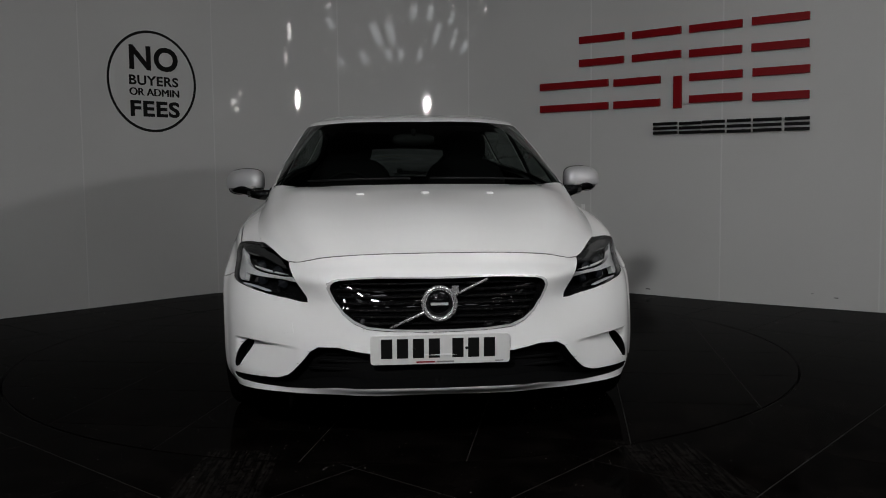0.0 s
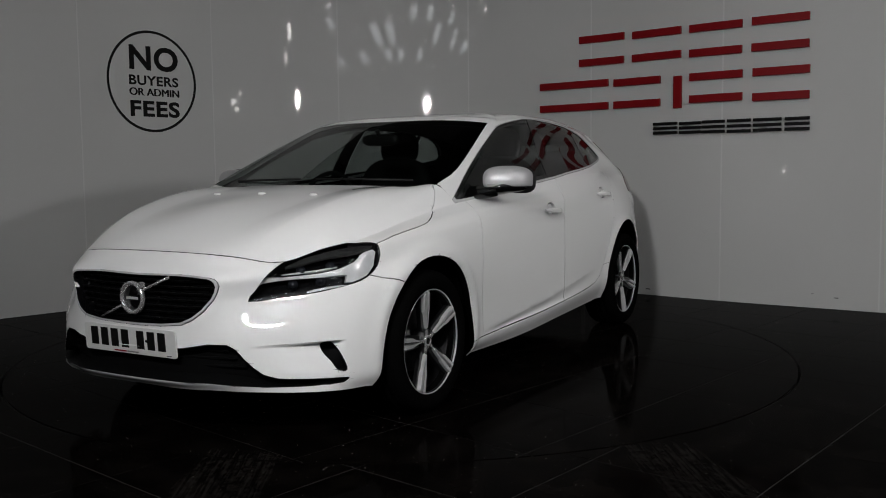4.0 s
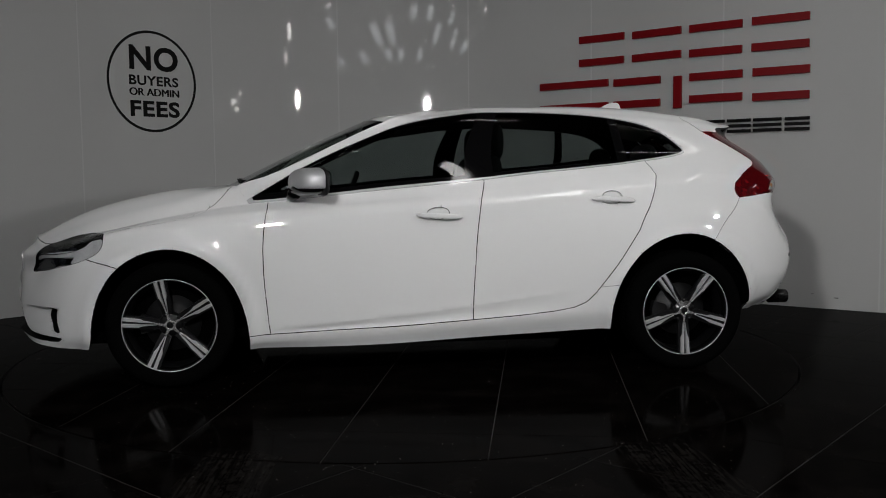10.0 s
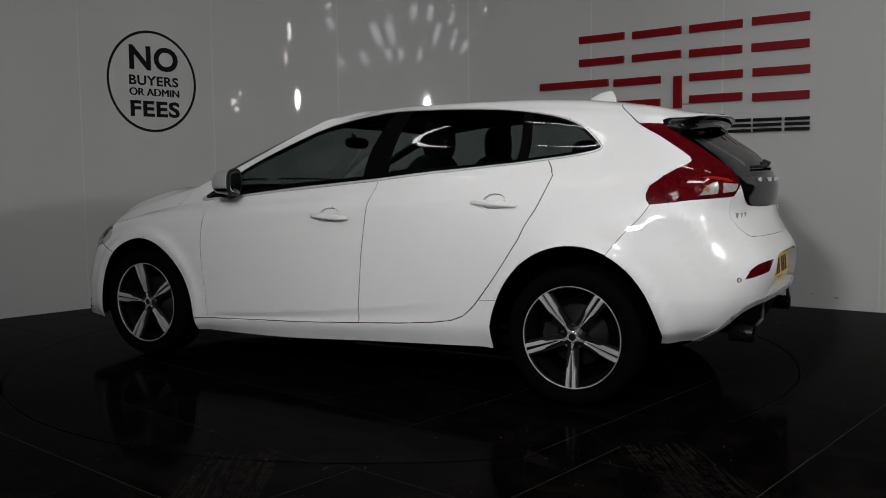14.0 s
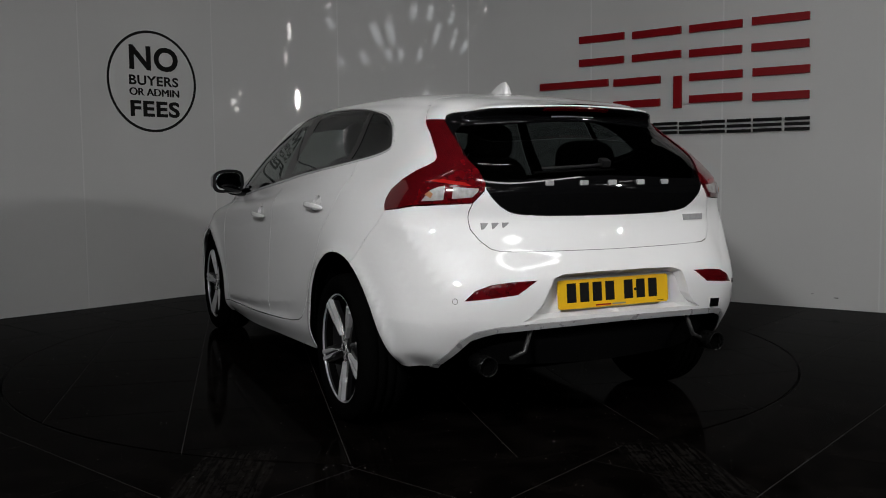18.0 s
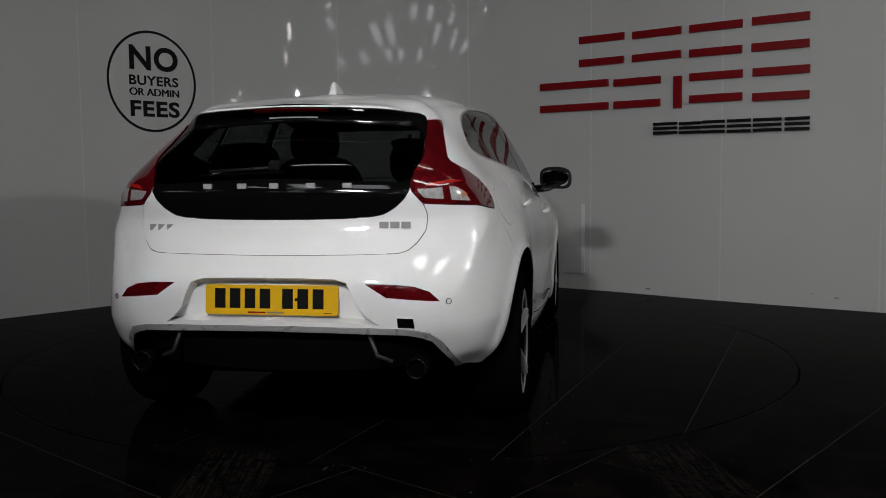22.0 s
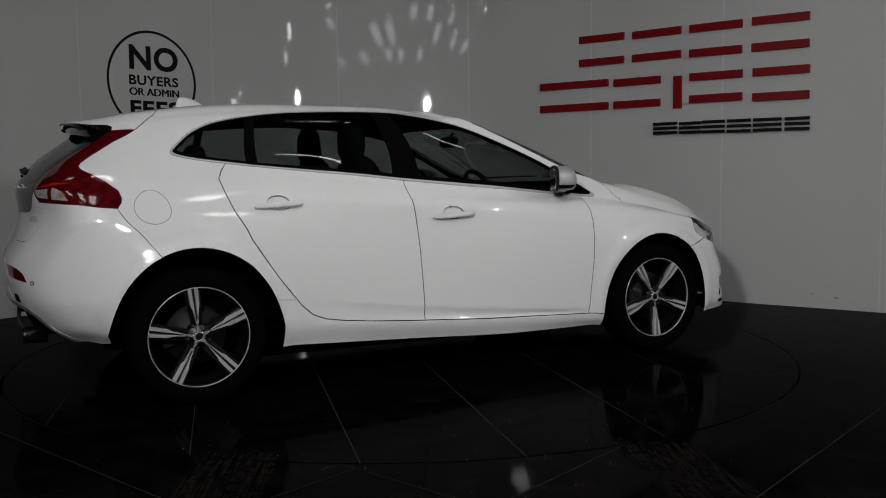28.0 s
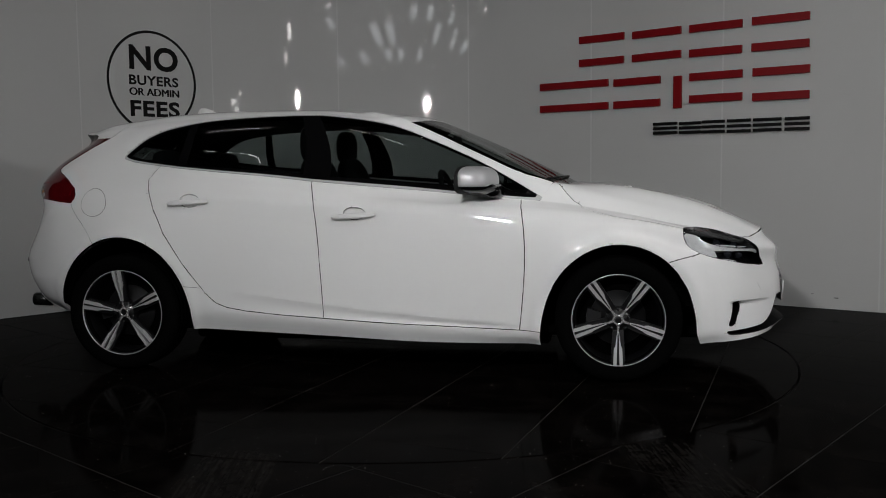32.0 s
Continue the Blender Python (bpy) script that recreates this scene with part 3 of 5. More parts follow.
for i in range(160):
    j = (i + 1) % 160
    bm.faces.new((outer[i], outer[j], inner[j], inner[i]))
    bm.faces.new((inner[i], inner[j], pit[j], pit[i]))
bm.faces.new(pit)
floor = tagged(part("floor", bm, GROUT, None), "floor of polished black tiles with dusty tyre marks", "floor", kind="structure")


# ---------------------------------------------------------------- the car's surfaces (x forward, y to its left, origin between the axles)
# rows: floor edge, ledge, low bumper, bumper middle, lamp height, shoulder, belt; then cabin base, mid glass, glass top, roof edge, roof, ridge
SHELL = Scooped([
    [(2.2, 0, .224), (2.192, .245, .222), (2.152, .394, .222), (2.095, .538, .219), (1.966, .728, .214), (1.766, .814, .204), (1.372, .824, .2), (.94, .83, .186), (.334, .842, .185), (-.214, .841, .208), (-.809, .83, .229), (-1.274, .815, .248), (-1.614, .769, .292), (-1.796, .692, .304), (-1.915, .584, .3), (-1.992, .413, .293), (-2.032, 0, .286)],
    [(2.243, 0, .272), (2.233, .249, .274), (2.189, .399, .278), (2.109, .543, .283), (1.939, .751, .279), (1.74, .849, .272), (1.357, .862, .273), (.932, .87, .248), (.329, .877, .27), (-.219, .882, .297), (-.812, .87, .325), (-1.274, .859, .332), (-1.625, .819, .358), (-1.842, .749, .372), (-1.969, .613, .383), (-2.051, .424, .396), (-2.085, 0, .405)],
    [(2.219, 0, .422), (2.209, .252, .424), (2.172, .404, .428), (2.089, .55, .438), (1.915, .76, .451), (1.724, .857, .452), (1.347, .892, .466), (.924, .880, .426), (.322, .882, .433), (-.225, .881, .442), (-.817, .877, .451), (-1.278, .879, .468), (-1.647, .843, .465), (-1.87, .767, .472), (-2.009, .633, .488), (-2.077, .432, .497), (-2.105, 0, .502)],
    [(2.211, 0, .563), (2.201, .256, .563), (2.145, .41, .566), (2.015, .56, .581), (1.872, .747, .597), (1.703, .85, .6), (1.341, .908, .617), (.917, .890, .592), (.316, .884, .592), (-.232, .879, .592), (-.826, .880, .601), (-1.289, .887, .619), (-1.666, .841, .616), (-1.876, .755, .618), (-2.014, .624, .629), (-2.091, .433, .645), (-2.117, 0, .651)],
    [(2.174, 0, .659), (2.162, .259, .657), (2.144, .424, .653), (2.008, .582, .654), (1.859, .738, .663), (1.682, .818, .677), (1.334, .874, .725), (.911, .885, .745), (.31, .878, .764), (-.238, .869, .779), (-.837, .869, .787), (-1.307, .869, .791), (-1.679, .815, .779), (-1.858, .74, .764), (-1.947, .624, .771), (-2.025, .433, .772), (-2.061, 0, .768)],
    [(2.128, 0, .718), (2.12, .261, .714), (2.085, .425, .703), (1.984, .584, .692), (1.824, .712, .719), (1.659, .801, .759), (1.329, .833, .818), (.906, .847, .855), (.308, .855, .883), (-.243, .851, .903), (-.847, .837, .913), (-1.325, .822, .913), (-1.677, .784, .906), (-1.825, .741, .89), (-1.915, .624, .877), (-1.984, .431, .87), (-2.033, 0, .874)],
    [(2.101, 0, .749), (2.102, .261, .747), (2.066, .425, .735), (1.964, .565, .711), (1.801, .659, .757), (1.614, .726, .788), (1.324, .762, .85), (.931, .779, .909), (.31, .795, .957), (-.246, .798, 1.005), (-.853, .786, 1.043), (-1.335, .745, 1.041), (-1.652, .734, 1.028), (-1.842, .691, 1.015), (-1.934, .599, .998), (-1.991, .434, .993), (-2.039, 0, 1.006)],
    [(1.122, 0, .995), (1.079, .323, .992), (1.023, .573, .986), (1, .709, 1), (.98, .74, .979), (.958, .758, .949), (.939, .772, .92), (.873, .781, .913), (.31, .795, .957), (-.246, .798, 1.005), (-.853, .786, 1.043), (-1.335, .745, 1.041), (-1.652, .734, 1.028), (-1.842, .691, 1.015), (-1.934, .599, .998), (-1.991, .434, .993), (-2.039, 0, 1.006)],
    [(.704, 0, 1.197), (.692, .209, 1.193), (.664, .428, 1.188), (.635, .601, 1.187), (.599, .675, 1.162), (.58, .69, 1.148), (.545, .699, 1.135), (.48, .706, 1.137), (.164, .717, 1.16), (-.246, .72, 1.167), (-.854, .69, 1.169), (-1.335, .659, 1.153), (-1.61, .65, 1.141), (-1.76, .62, 1.126), (-1.853, .558, 1.115), (-1.909, .412, 1.113), (-1.947, 0, 1.133)],
    [(.33, 0, 1.356), (.328, .188, 1.356), (.31, .374, 1.35), (.281, .512, 1.341), (.245, .593, 1.33), (.222, .606, 1.317), (.189, .614, 1.308), (.131, .616, 1.307), (-.067, .632, 1.328), (-.296, .629, 1.335), (-.855, .606, 1.325), (-1.264, .579, 1.293), (-1.471, .564, 1.266), (-1.589, .555, 1.254), (-1.68, .502, 1.243), (-1.743, .383, 1.243), (-1.781, 0, 1.261)],
    [(.219, 0, 1.382), (.216, .161, 1.38), (.201, .33, 1.378), (.171, .454, 1.372), (.125, .528, 1.368), (.096, .549, 1.366), (.065, .557, 1.362), (.012, .559, 1.361), (-.152, .572, 1.376), (-.347, .57, 1.387), (-.853, .548, 1.374), (-1.207, .525, 1.355), (-1.431, .507, 1.331), (-1.565, .495, 1.323), (-1.677, .457, 1.301), (-1.779, .358, 1.305), (-1.822, 0, 1.316)],
    [(.098, 0, 1.395), (.094, .125, 1.394), (.076, .259, 1.393), (.051, .351, 1.392), (.002, .413, 1.397), (-.027, .432, 1.401), (-.057, .44, 1.398), (-.097, .441, 1.397), (-.218, .447, 1.408), (-.398, .442, 1.415), (-.849, .428, 1.416), (-1.18, .409, 1.403), (-1.419, .399, 1.376), (-1.56, .378, 1.358), (-1.681, .333, 1.333), (-1.773, .248, 1.324), (-1.805, 0, 1.324)],
    [(-.102, 0, 1.409), (-.113, 0, 1.41), (-.125, 0, 1.412), (-.147, 0, 1.416), (-.169, 0, 1.419), (-.19, 0, 1.421), (-.209, 0, 1.423), (-.236, 0, 1.425), (-.323, 0, 1.429), (-.46, 0, 1.439), (-.846, 0, 1.442), (-1.143, 0, 1.428), (-1.388, 0, 1.397), (-1.546, 0, 1.364), (-1.666, 0, 1.346), (-1.727, 0, 1.337), (-1.758, 0, 1.331)],
])
# the bonnet: from its side edge (first row) to the middle, from its front edge to the screen
HOOD = np.array([
    [(1.964, .565, .711), (1.801, .659, .757), (1.614, .726, .788), (1.324, .762, .85), (.931, .779, .909)],
    [(2.023, .499, .719), (1.828, .597, .792), (1.632, .653, .851), (1.348, .689, .918), (.996, .717, .997)],
    [(2.066, .425, .735), (1.873, .484, .829), (1.655, .528, .905), (1.357, .558, .968), (1.035, .573, .992)],
    [(2.102, .261, .747), (1.896, .283, .838), (1.672, .305, .905), (1.355, .317, .966), (1.091, .323, .998)],
    [(2.101, 0, .749), (1.904, 0, .852), (1.684, 0, .92), (1.357, 0, .971), (1.134, 0, 1.001)],
])
HOOD_GHOST = {(1, 0): SHELL.rows[6, 2], (1, 6): SHELL.rows[6, 8], (0, 1): SHELL.rows[6, 4]}
for i in range(5):
    HOOD_GHOST[6, i + 1] = HOOD[3, i] * (1, -1, 1)
BONNET = Hood(HOOD, HOOD_GHOST)
OFFSET = Vector((-0.082, 0.038, 0.0))


# ---------------------------------------------------------------- cutting panels out of the surfaces
def closed(points, n=4):
    """A smooth closed outline through the points."""
    P = np.array(points, float)
    k = len(P)
    Q = np.concatenate([P[-2:], P, P[:3]])
    return catmull(Q, 2 + np.arange(k * n) / n)


def inside(poly, pts):
    x, y = pts[:, 0], pts[:, 1]
    out = np.zeros(len(pts), bool)
    a = poly[-1]
    for b in poly:
        hit = (a[1] > y) != (b[1] > y)
        with np.errstate(divide="ignore", invalid="ignore"):
            out ^= hit & (x < (b[0] - a[0]) * (y - a[1]) / (b[1] - a[1]) + a[0])
        a = b
    return out


def inset(poly, d, su=0.5, sv=0.17):
    """The outline moved inwards by d metres (su, sv: metres for one step of u and v)."""
    P = np.array(poly, float) * (su, sv)
    t = np.roll(P, -1, 0) - np.roll(P, 1, 0)
    t /= np.maximum(np.linalg.norm(t, axis=1, keepdims=True), 1e-9)
    n = np.stack([-t[:, 1], t[:, 0]], 1)
    area = np.sum(P[:, 0] * np.roll(P[:, 1], -1) - np.roll(P[:, 0], -1) * P[:, 1])
    return (P + n * d * (1 if area > 0 else -1)) / (su, sv)


def split(piece, a, b):
    """Splits a convex polygon by the line through a and b."""
    d = (b[0] - a[0], b[1] - a[1])
    s = [d[0] * (p[1] - a[1]) - d[1] * (p[0] - a[0]) for p in piece]
    if min(s) > -1e-7 or max(s) < 1e-7:
        return [piece]
    left, right = [], []
    for i, p in enumerate(piece):
        q, sp, sq = piece[(i + 1) % len(piece)], s[i], s[(i + 1) % len(piece)]
        if sp >= 0:
            left.append(p)
        if sp <= 0:
            right.append(p)
        if sp * sq < 0:
            f = sp / (sp - sq)
            m = (p[0] + f * (q[0] - p[0]), p[1] + f * (q[1] - p[1]))
            left.append(m)
            right.append(m)
    return [x for x in (left, right) if len(x) > 2]


def cut_cells(us, vs, polys):
    """The cells of a grid in (u, v), cut along all the outlines."""
    lines = {}
    for poly in polys:
        for i in range(len(poly)):
            a, b = tuple(poly[i]), tuple(poly[(i + 1) % len(poly)])
            i0, i1 = np.searchsorted(us, [min(a[0], b[0]), max(a[0], b[0])]) - 1
            j0, j1 = np.searchsorted(vs, [min(a[1], b[1]), max(a[1], b[1])]) - 1
            for j in range(max(j0, 0), min(j1, len(vs) - 2) + 1):
                for k in range(max(i0, 0), min(i1, len(us) - 2) + 1):
                    lines.setdefault((k, j), []).append((a, b))
    pieces = []
    for j in range(len(vs) - 1):
        for k in range(len(us) - 1):
            cell = [[(us[k], vs[j]), (us[k + 1], vs[j]), (us[k + 1], vs[j + 1]), (us[k], vs[j + 1])]]
            for a, b in lines.get((k, j), ()):
                cell = [q for piece in cell for q in split(piece, a, b)]
            pieces += cell
    return pieces


def classify(pts, regions):
    """For each point the index of the first region that holds it; len(regions) for none."""
    out = np.full(len(pts), len(regions))
    for i in range(len(regions) - 1, -1, -1):
        out[inside(regions[i][1], pts)] = i
    return out


def sheet(net, pieces, same=None, depth=0.0, gap=0.0, lip=0.0, flip=False):
    """Verts, faces and normals of pieces of a net: sunk by depth, drawn in by gap at its edges, with a lip turned inwards."""
    key, uv, faces = {}, [], []
    for piece in pieces:
        f = []
        for p in piece:
            k = (round(p[0], 5), round(p[1], 5))
            if k not in key:
                key[k] = len(uv)
                uv.append(k)
            if not f or f[-1] != key[k]:
                f.append(key[k])
        if len(f) > 2 and f[0] == f[-1]:
            f.pop()
        if len(set(f)) > 2:
            faces.append(f)
    uv = np.array(uv)
    P = net.at(uv[:, 0], uv[:, 1])
    N = net.normal(uv[:, 0], uv[:, 1])
    mid = np.abs(P[:, 1]) < 1e-5
    N[mid, 1] = 0
    N /= np.maximum(np.linalg.norm(N, axis=1, keepdims=True), 1e-9)
    count = {}
    for n, f in enumerate(faces):
        for a, b in zip(f, f[1:] + f[:1]):
            count.setdefault((min(a, b), max(a, b)), []).append((n, a, b))
    rim = [(n, a, b) for (_, _), v in count.items() if len(v) == 1 for n, a, b in v]
    rim = [(n, a, b) for n, a, b in rim if not (mid[a] and mid[b])]
    if rim and same is not None:
        m = np.array([(uv[a] + uv[b]) / 2 for n, a, b in rim])
        c = np.array([uv[faces[n]].mean(0) for n, a, b in rim])
        e = np.array([uv[b] - uv[a] for n, a, b in rim])
        w = np.stack([-e[:, 1], e[:, 0]], 1)
        w *= np.sign(np.sum(w * (m - c), 1))[:, None] / np.maximum(np.linalg.norm(w, axis=1), 1e-9)[:, None]
        keep = ~same(m + w * 0.0008)
        rim = [r for r, k in zip(rim, keep) if k]
    D = np.zeros_like(P)
    for n, a, b in rim:
        t = P[b] - P[a]
        q = np.cross(N[a], t)
        q /= max(np.linalg.norm(q), 1e-9)
        if np.dot(q, P[faces[n]].mean(0) - P[a]) < 0:
            q = -q
        D[a] += q * np.linalg.norm(t)
        D[b] += q * np.linalg.norm(t)
    length = np.linalg.norm(D, axis=1, keepdims=True)
    D = np.where(length > 0, D / np.maximum(length, 1e-9), 0)
    D[mid, 1] = 0
    Q = P + D * gap - N * depth
    verts, normals = list(Q), list(N)
    if lip:
        made = {}
        for n, a, b in rim:
            r = []
            for i in (a, b):
                if i not in made:
                    made[i] = (len(verts), len(verts) + 1)
                    verts += [Q[i], Q[i] - N[i] * lip]
                    normals += [(-D[i] if lip > 0 else D[i]) if np.any(D[i]) else N[i]] * 2
                r.append(made[i])
            faces.append([r[1][0], r[0][0], r[0][1], r[1][1]])
    return np.array(verts), faces, np.array(normals)


def skin(name, sheets, mat, parent, sides=(1,), label=""):
    """One mesh of several sheets, on the left (1), the right (-1) or both sides of the car."""
    V, F, N, seam = [], [], [], {}
    for s in sides:
        for verts, faces, normals in sheets:
            index = []
            for p, n in zip(verts * (1, s, 1), normals * (1, s, 1)):
                k = tuple(np.round(p, 5)) if abs(p[1]) < 1e-5 else None
                if k is not None and k in seam:
                    index.append(seam[k])
                    continue
                if k is not None:
                    seam[k] = len(V)
                index.append(len(V))
                V.append(tuple(p))
                N.append(tuple(n))
            for f in faces:
                g = [index[i] for i in f]
                if len(set(g)) > 2:
                    F.append(g if s > 0 else g[::-1])
    me = bpy.data.meshes.new(name)
    me.from_pydata(V, [], F)
    me.materials.append(mat)
    me.polygons.foreach_set("use_smooth", [True] * len(me.polygons))
    me.normals_split_custom_set_from_vertices(N)
    me.update()
    ob = new(name, me)
    ob.parent = parent
    if parent is car:
        ob.location = OFFSET
    if label:
        tagged(ob, label)
    return ob


def patch(net, outline, depth=0.0, lip=0.0, step=(0.06, 0.12), thick=0.0):
    """A sheet of the net within an outline, sunk by depth."""
    poly = np.array(outline, float)
    lo, hi = poly.min(0) - 0.01, poly.max(0) + 0.01
    lo, hi = np.maximum(lo, 0), np.minimum(hi, (net.nu - 1, net.nv - 1))
    us = np.linspace(lo[0], hi[0], max(3, int((hi[0] - lo[0]) / step[0]) + 2))
    vs = np.linspace(lo[1], hi[1], max(3, int((hi[1] - lo[1]) / step[1]) + 2))
    pieces = cut_cells(us, vs, [poly])
    c = np.array([np.mean(q, 0) for q in pieces])
    keep = inside(poly, c)
    return sheet(net, [q for q, k in zip(pieces, keep) if k], lambda m: inside(poly, m), depth=depth, lip=lip)


# ---------------------------------------------------------------- the car: panels
car = new("car")
tagged(car, "white five-door hatchback with black trim standing on the turntable", "car")

ARCH_F = np.array([(5.144, -.6), (5.134, .855), (5.124, 1.195), (5.131, 1.436), (5.149, 1.656), (5.178, 1.87), (5.214, 2.11), (5.265, 2.344), (5.323, 2.578), (5.396, 2.805), (5.476, 3.032), (5.566, 3.252), (5.664, 3.439), (5.77, 3.579), (5.882, 3.646), (5.998, 3.666), (6.118, 3.633), (6.234, 3.559), (6.347, 3.452), (6.452, 3.319), (6.546, 3.165), (6.63, 2.992), (6.706, 2.805), (6.771, 2.598), (6.826, 2.384), (6.869, 2.157), (6.906, 1.93), (6.935, 1.71), (6.96, 1.482), (6.978, 1.235), (6.993, .888), (7.003, -.6)])
ARCH_R = np.array([(10.233, -.6), (10.223, 1.102), (10.24, 1.429), (10.261, 1.723), (10.287, 2.003), (10.317, 2.264), (10.355, 2.504), (10.398, 2.718), (10.449, 2.912), (10.504, 3.085), (10.572, 3.225), (10.645, 3.339), (10.726, 3.439), (10.815, 3.513), (10.909, 3.566), (11.007, 3.593), (11.109, 3.593), (11.211, 3.566), (11.313, 3.513), (11.416, 3.426), (11.513, 3.326), (11.611, 3.192), (11.705, 3.038), (11.799, 2.851), (11.884, 2.651), (11.969, 2.431), (12.046, 2.19), (12.122, 1.91), (12.199, 1.583), (12.28, 1.189), (12.361, .708), (12.371, -.6)])
LAMP_F = closed([(2.599, 2.93), (2.689, 3.3), (2.798, 3.987), (2.921, 5.134), (3.131, 6.1), (3.421, 6.1), (3.875, 6.1), (4.406, 6.1), (4.708, 5.803), (4.929, 5.517), (5.06, 5.134), (5.097, 4.867), (5.118, 4.443), (5.071, 4.061), (4.944, 3.75), (4.73, 3.46), (4.491, 3.282), (4.187, 3.153), (3.742, 3.014), (3.383, 2.941), (3.016, 2.919)], 2)
GRILLE_OUT = np.array([(-.5, 4.05), (.13, 4.05), (.82, 4.1), (1.69, 4.07), (1.85, 4), (1.94, 3.87), (1.99, 3.65), (1.96, 3.4), (1.89, 3.1), (1.67, 2.73), (1.38, 2.5), (1.09, 2.36), (.64, 2.3), (.2, 2.28), (-.5, 2.27)])
GRILLE_IN = np.array([(-.5, 3.96), (.13, 3.96), (.82, 4.01), (1.66, 3.98), (1.79, 3.92), (1.87, 3.8), (1.91, 3.63), (1.885, 3.4), (1.82, 3.14), (1.615, 2.79), (1.35, 2.57), (1.07, 2.43), (.64, 2.365), (.2, 2.345), (-.5, 2.335)])
INTAKE = np.array([(-.5, 1.68), (1.02, 1.74), (1.42, 1.79), (1.86, 1.85), (2.37, 1.815), (2.61, 1.69), (2.9, 1.36), (3.17, 1.03), (3.36, .89), (3.5, .86), (3.84, .845), (4.49, .835), (4.52, .8), (4.45, .6), (4.2, .53), (3.85, .48), (3.2, .38), (2.63, .485), (1.93, .72), (.67, .826), (-.5, .826)])
FOG = closed([(3.944, 1.729), (4.047, 1.735), (4.15, 1.632), (4.265, 1.459), (4.386, 1.221), (4.414, 1.095), (4.332, 1.082), (4.234, 1.13), (4.1, 1.333), (3.977, 1.488), (3.909, 1.639)], 3)
BONNET_SIDE = np.array([(4.3, 6.4), (4.3, 5.75), (4.7, 5.6), (4.93, 5.4), (5.05, 5.05), (5.107, 5.12), (5.46, 5.15), (5.9, 5.08), (6.1, 5.135), (6.2, 5.26), (6.35, 5.53), (6.51, 5.93), (6.56, 6.4)])
DLO = closed([(5.78, 7.01), (5.72, 7.12), (5.6, 7.4), (5.55, 7.8), (5.75, 8.3), (6.2, 8.75), (7.05, 9.21), (7.93, 9.46), (9.01, 9.7), (9.54, 9.8), (9.93, 9.7), (10.38, 9.38), (10.74, 9.12), (10.99, 8.79), (11.108, 8.447), (11.17, 8.12), (11.075, 7.94), (10.815, 7.737), (10.54, 7.561), (10.25, 7.382), (9.852, 7.233), (9.51, 7.167), (9.23, 7.115), (9.04, 7.08), (8.76, 7.065), (8.43, 7.06), (8.1, 7.06), (7.8, 7.04), (7.46, 7.017), (7.1, 7.006), (6.7, 7.002), (6.1, 7.001)], 3)
DLO_IN = inset(DLO, 0.011)
GLASS_SIDE = inset(DLO, 0.032)
SCREEN = np.array([(-.5, 8.95), (.8, 8.95), (1.9, 8.99), (2.9, 8.98), (3.9, 8.99), (4.22, 9), (4.1, 8.75), (4.03, 8.5), (4.02, 8.15), (4, 7.82), (3.98, 7.53), (3.8, 7.33), (3.4, 7.17), (3.14, 7.05), (2.9, 6.6), (-.5, 6.6)])
TAIL = np.array([(12.55, 9.13), (12.92, 8.66), (13, 8.25), (13.1, 7.9), (13.03, 7.75), (12.835, 7.6), (12.47, 7.36), (12.15, 7.03), (12.15, 6), (11.92, 5.67), (11.85, 5.38), (11.85, 5.2), (11.9, 5.015), (12.28, 5.13), (12.84, 5.29), (13.54, 5.445), (14.39, 5.56), (14.57, 5.85), (14.64, 5.98), (14.64, 7.02), (14.66, 7.11), (14.65, 7.2), (14.5, 7.6), (14.28, 7.86), (14.12, 8.05), (14.03, 8.42), (13.9, 8.73), (13.64, 9.25), (13.1, 9.19)])
BLACK_REAR = np.array([(16.5, 9.98), (15.3, 9.98), (14.5, 9.97), (14, 9.9), (13.75, 9.75), (13.6, 9.5), (13.64, 9.25), (13.9, 8.73), (14.03, 8.42), (14.12, 8.05), (14.28, 7.86), (14.5, 7.6), (14.65, 7.2), (14.66, 7.11), (14.665, 7.0), (14.67, 6.0), (14.78, 5.735), (14.92, 5.47), (15.06, 5.27), (15.18, 5.2), (15.39, 5.14), (15.78, 5.095), (16.5, 5.08)])
REAR_GLASS = np.array([(16.5, 9.0), (15.0, 9.0), (14.3, 8.95), (14.05, 8.75), (14.05, 8.45), (14.3, 7.8), (14.6, 7.35), (14.8, 7.25), (16.5, 7.25)])
REFLECTOR = np.array([(13.999, 2.699), (14.201, 2.925), (14.53, 3.03), (14.896, 3.055), (15.182, 3.046), (15.066, 2.862), (14.962, 2.723), (14.62, 2.7)])
RECESS = np.array([(15.046, 2.014), (15.148, 2.173), (15.24, 2.41), (15.31, 2.82), (15.352, 3.06), (15.45, 3.16), (15.756, 3.18), (16.5, 3.18), (16.5, 2.1), (15.3, 2.08)])
STRIP = np.array([(13, -.2), (13.25, .2), (13.65, .85), (13.95, 1.46), (14.25, 1.79), (14.66, 1.9), (15.12, 1.93), (15.73, 1.94), (16.5, 1.94), (16.5, 1.76), (15.73, 1.75), (15.23, 1.73), (14.7, 1.7), (14.42, 1.6), (14.16, 1.45), (13.8, .8), (13.45, .2), (13.3, -.2)])
DIFFUSER = np.array([(13.3, -.2), (13.45, .2), (13.8, .8), (14.16, 1.45), (14.42, 1.6), (14.7, 1.7), (15.23, 1.73), (15.73, 1.75), (16.5, 1.76), (16.5, -.2)])
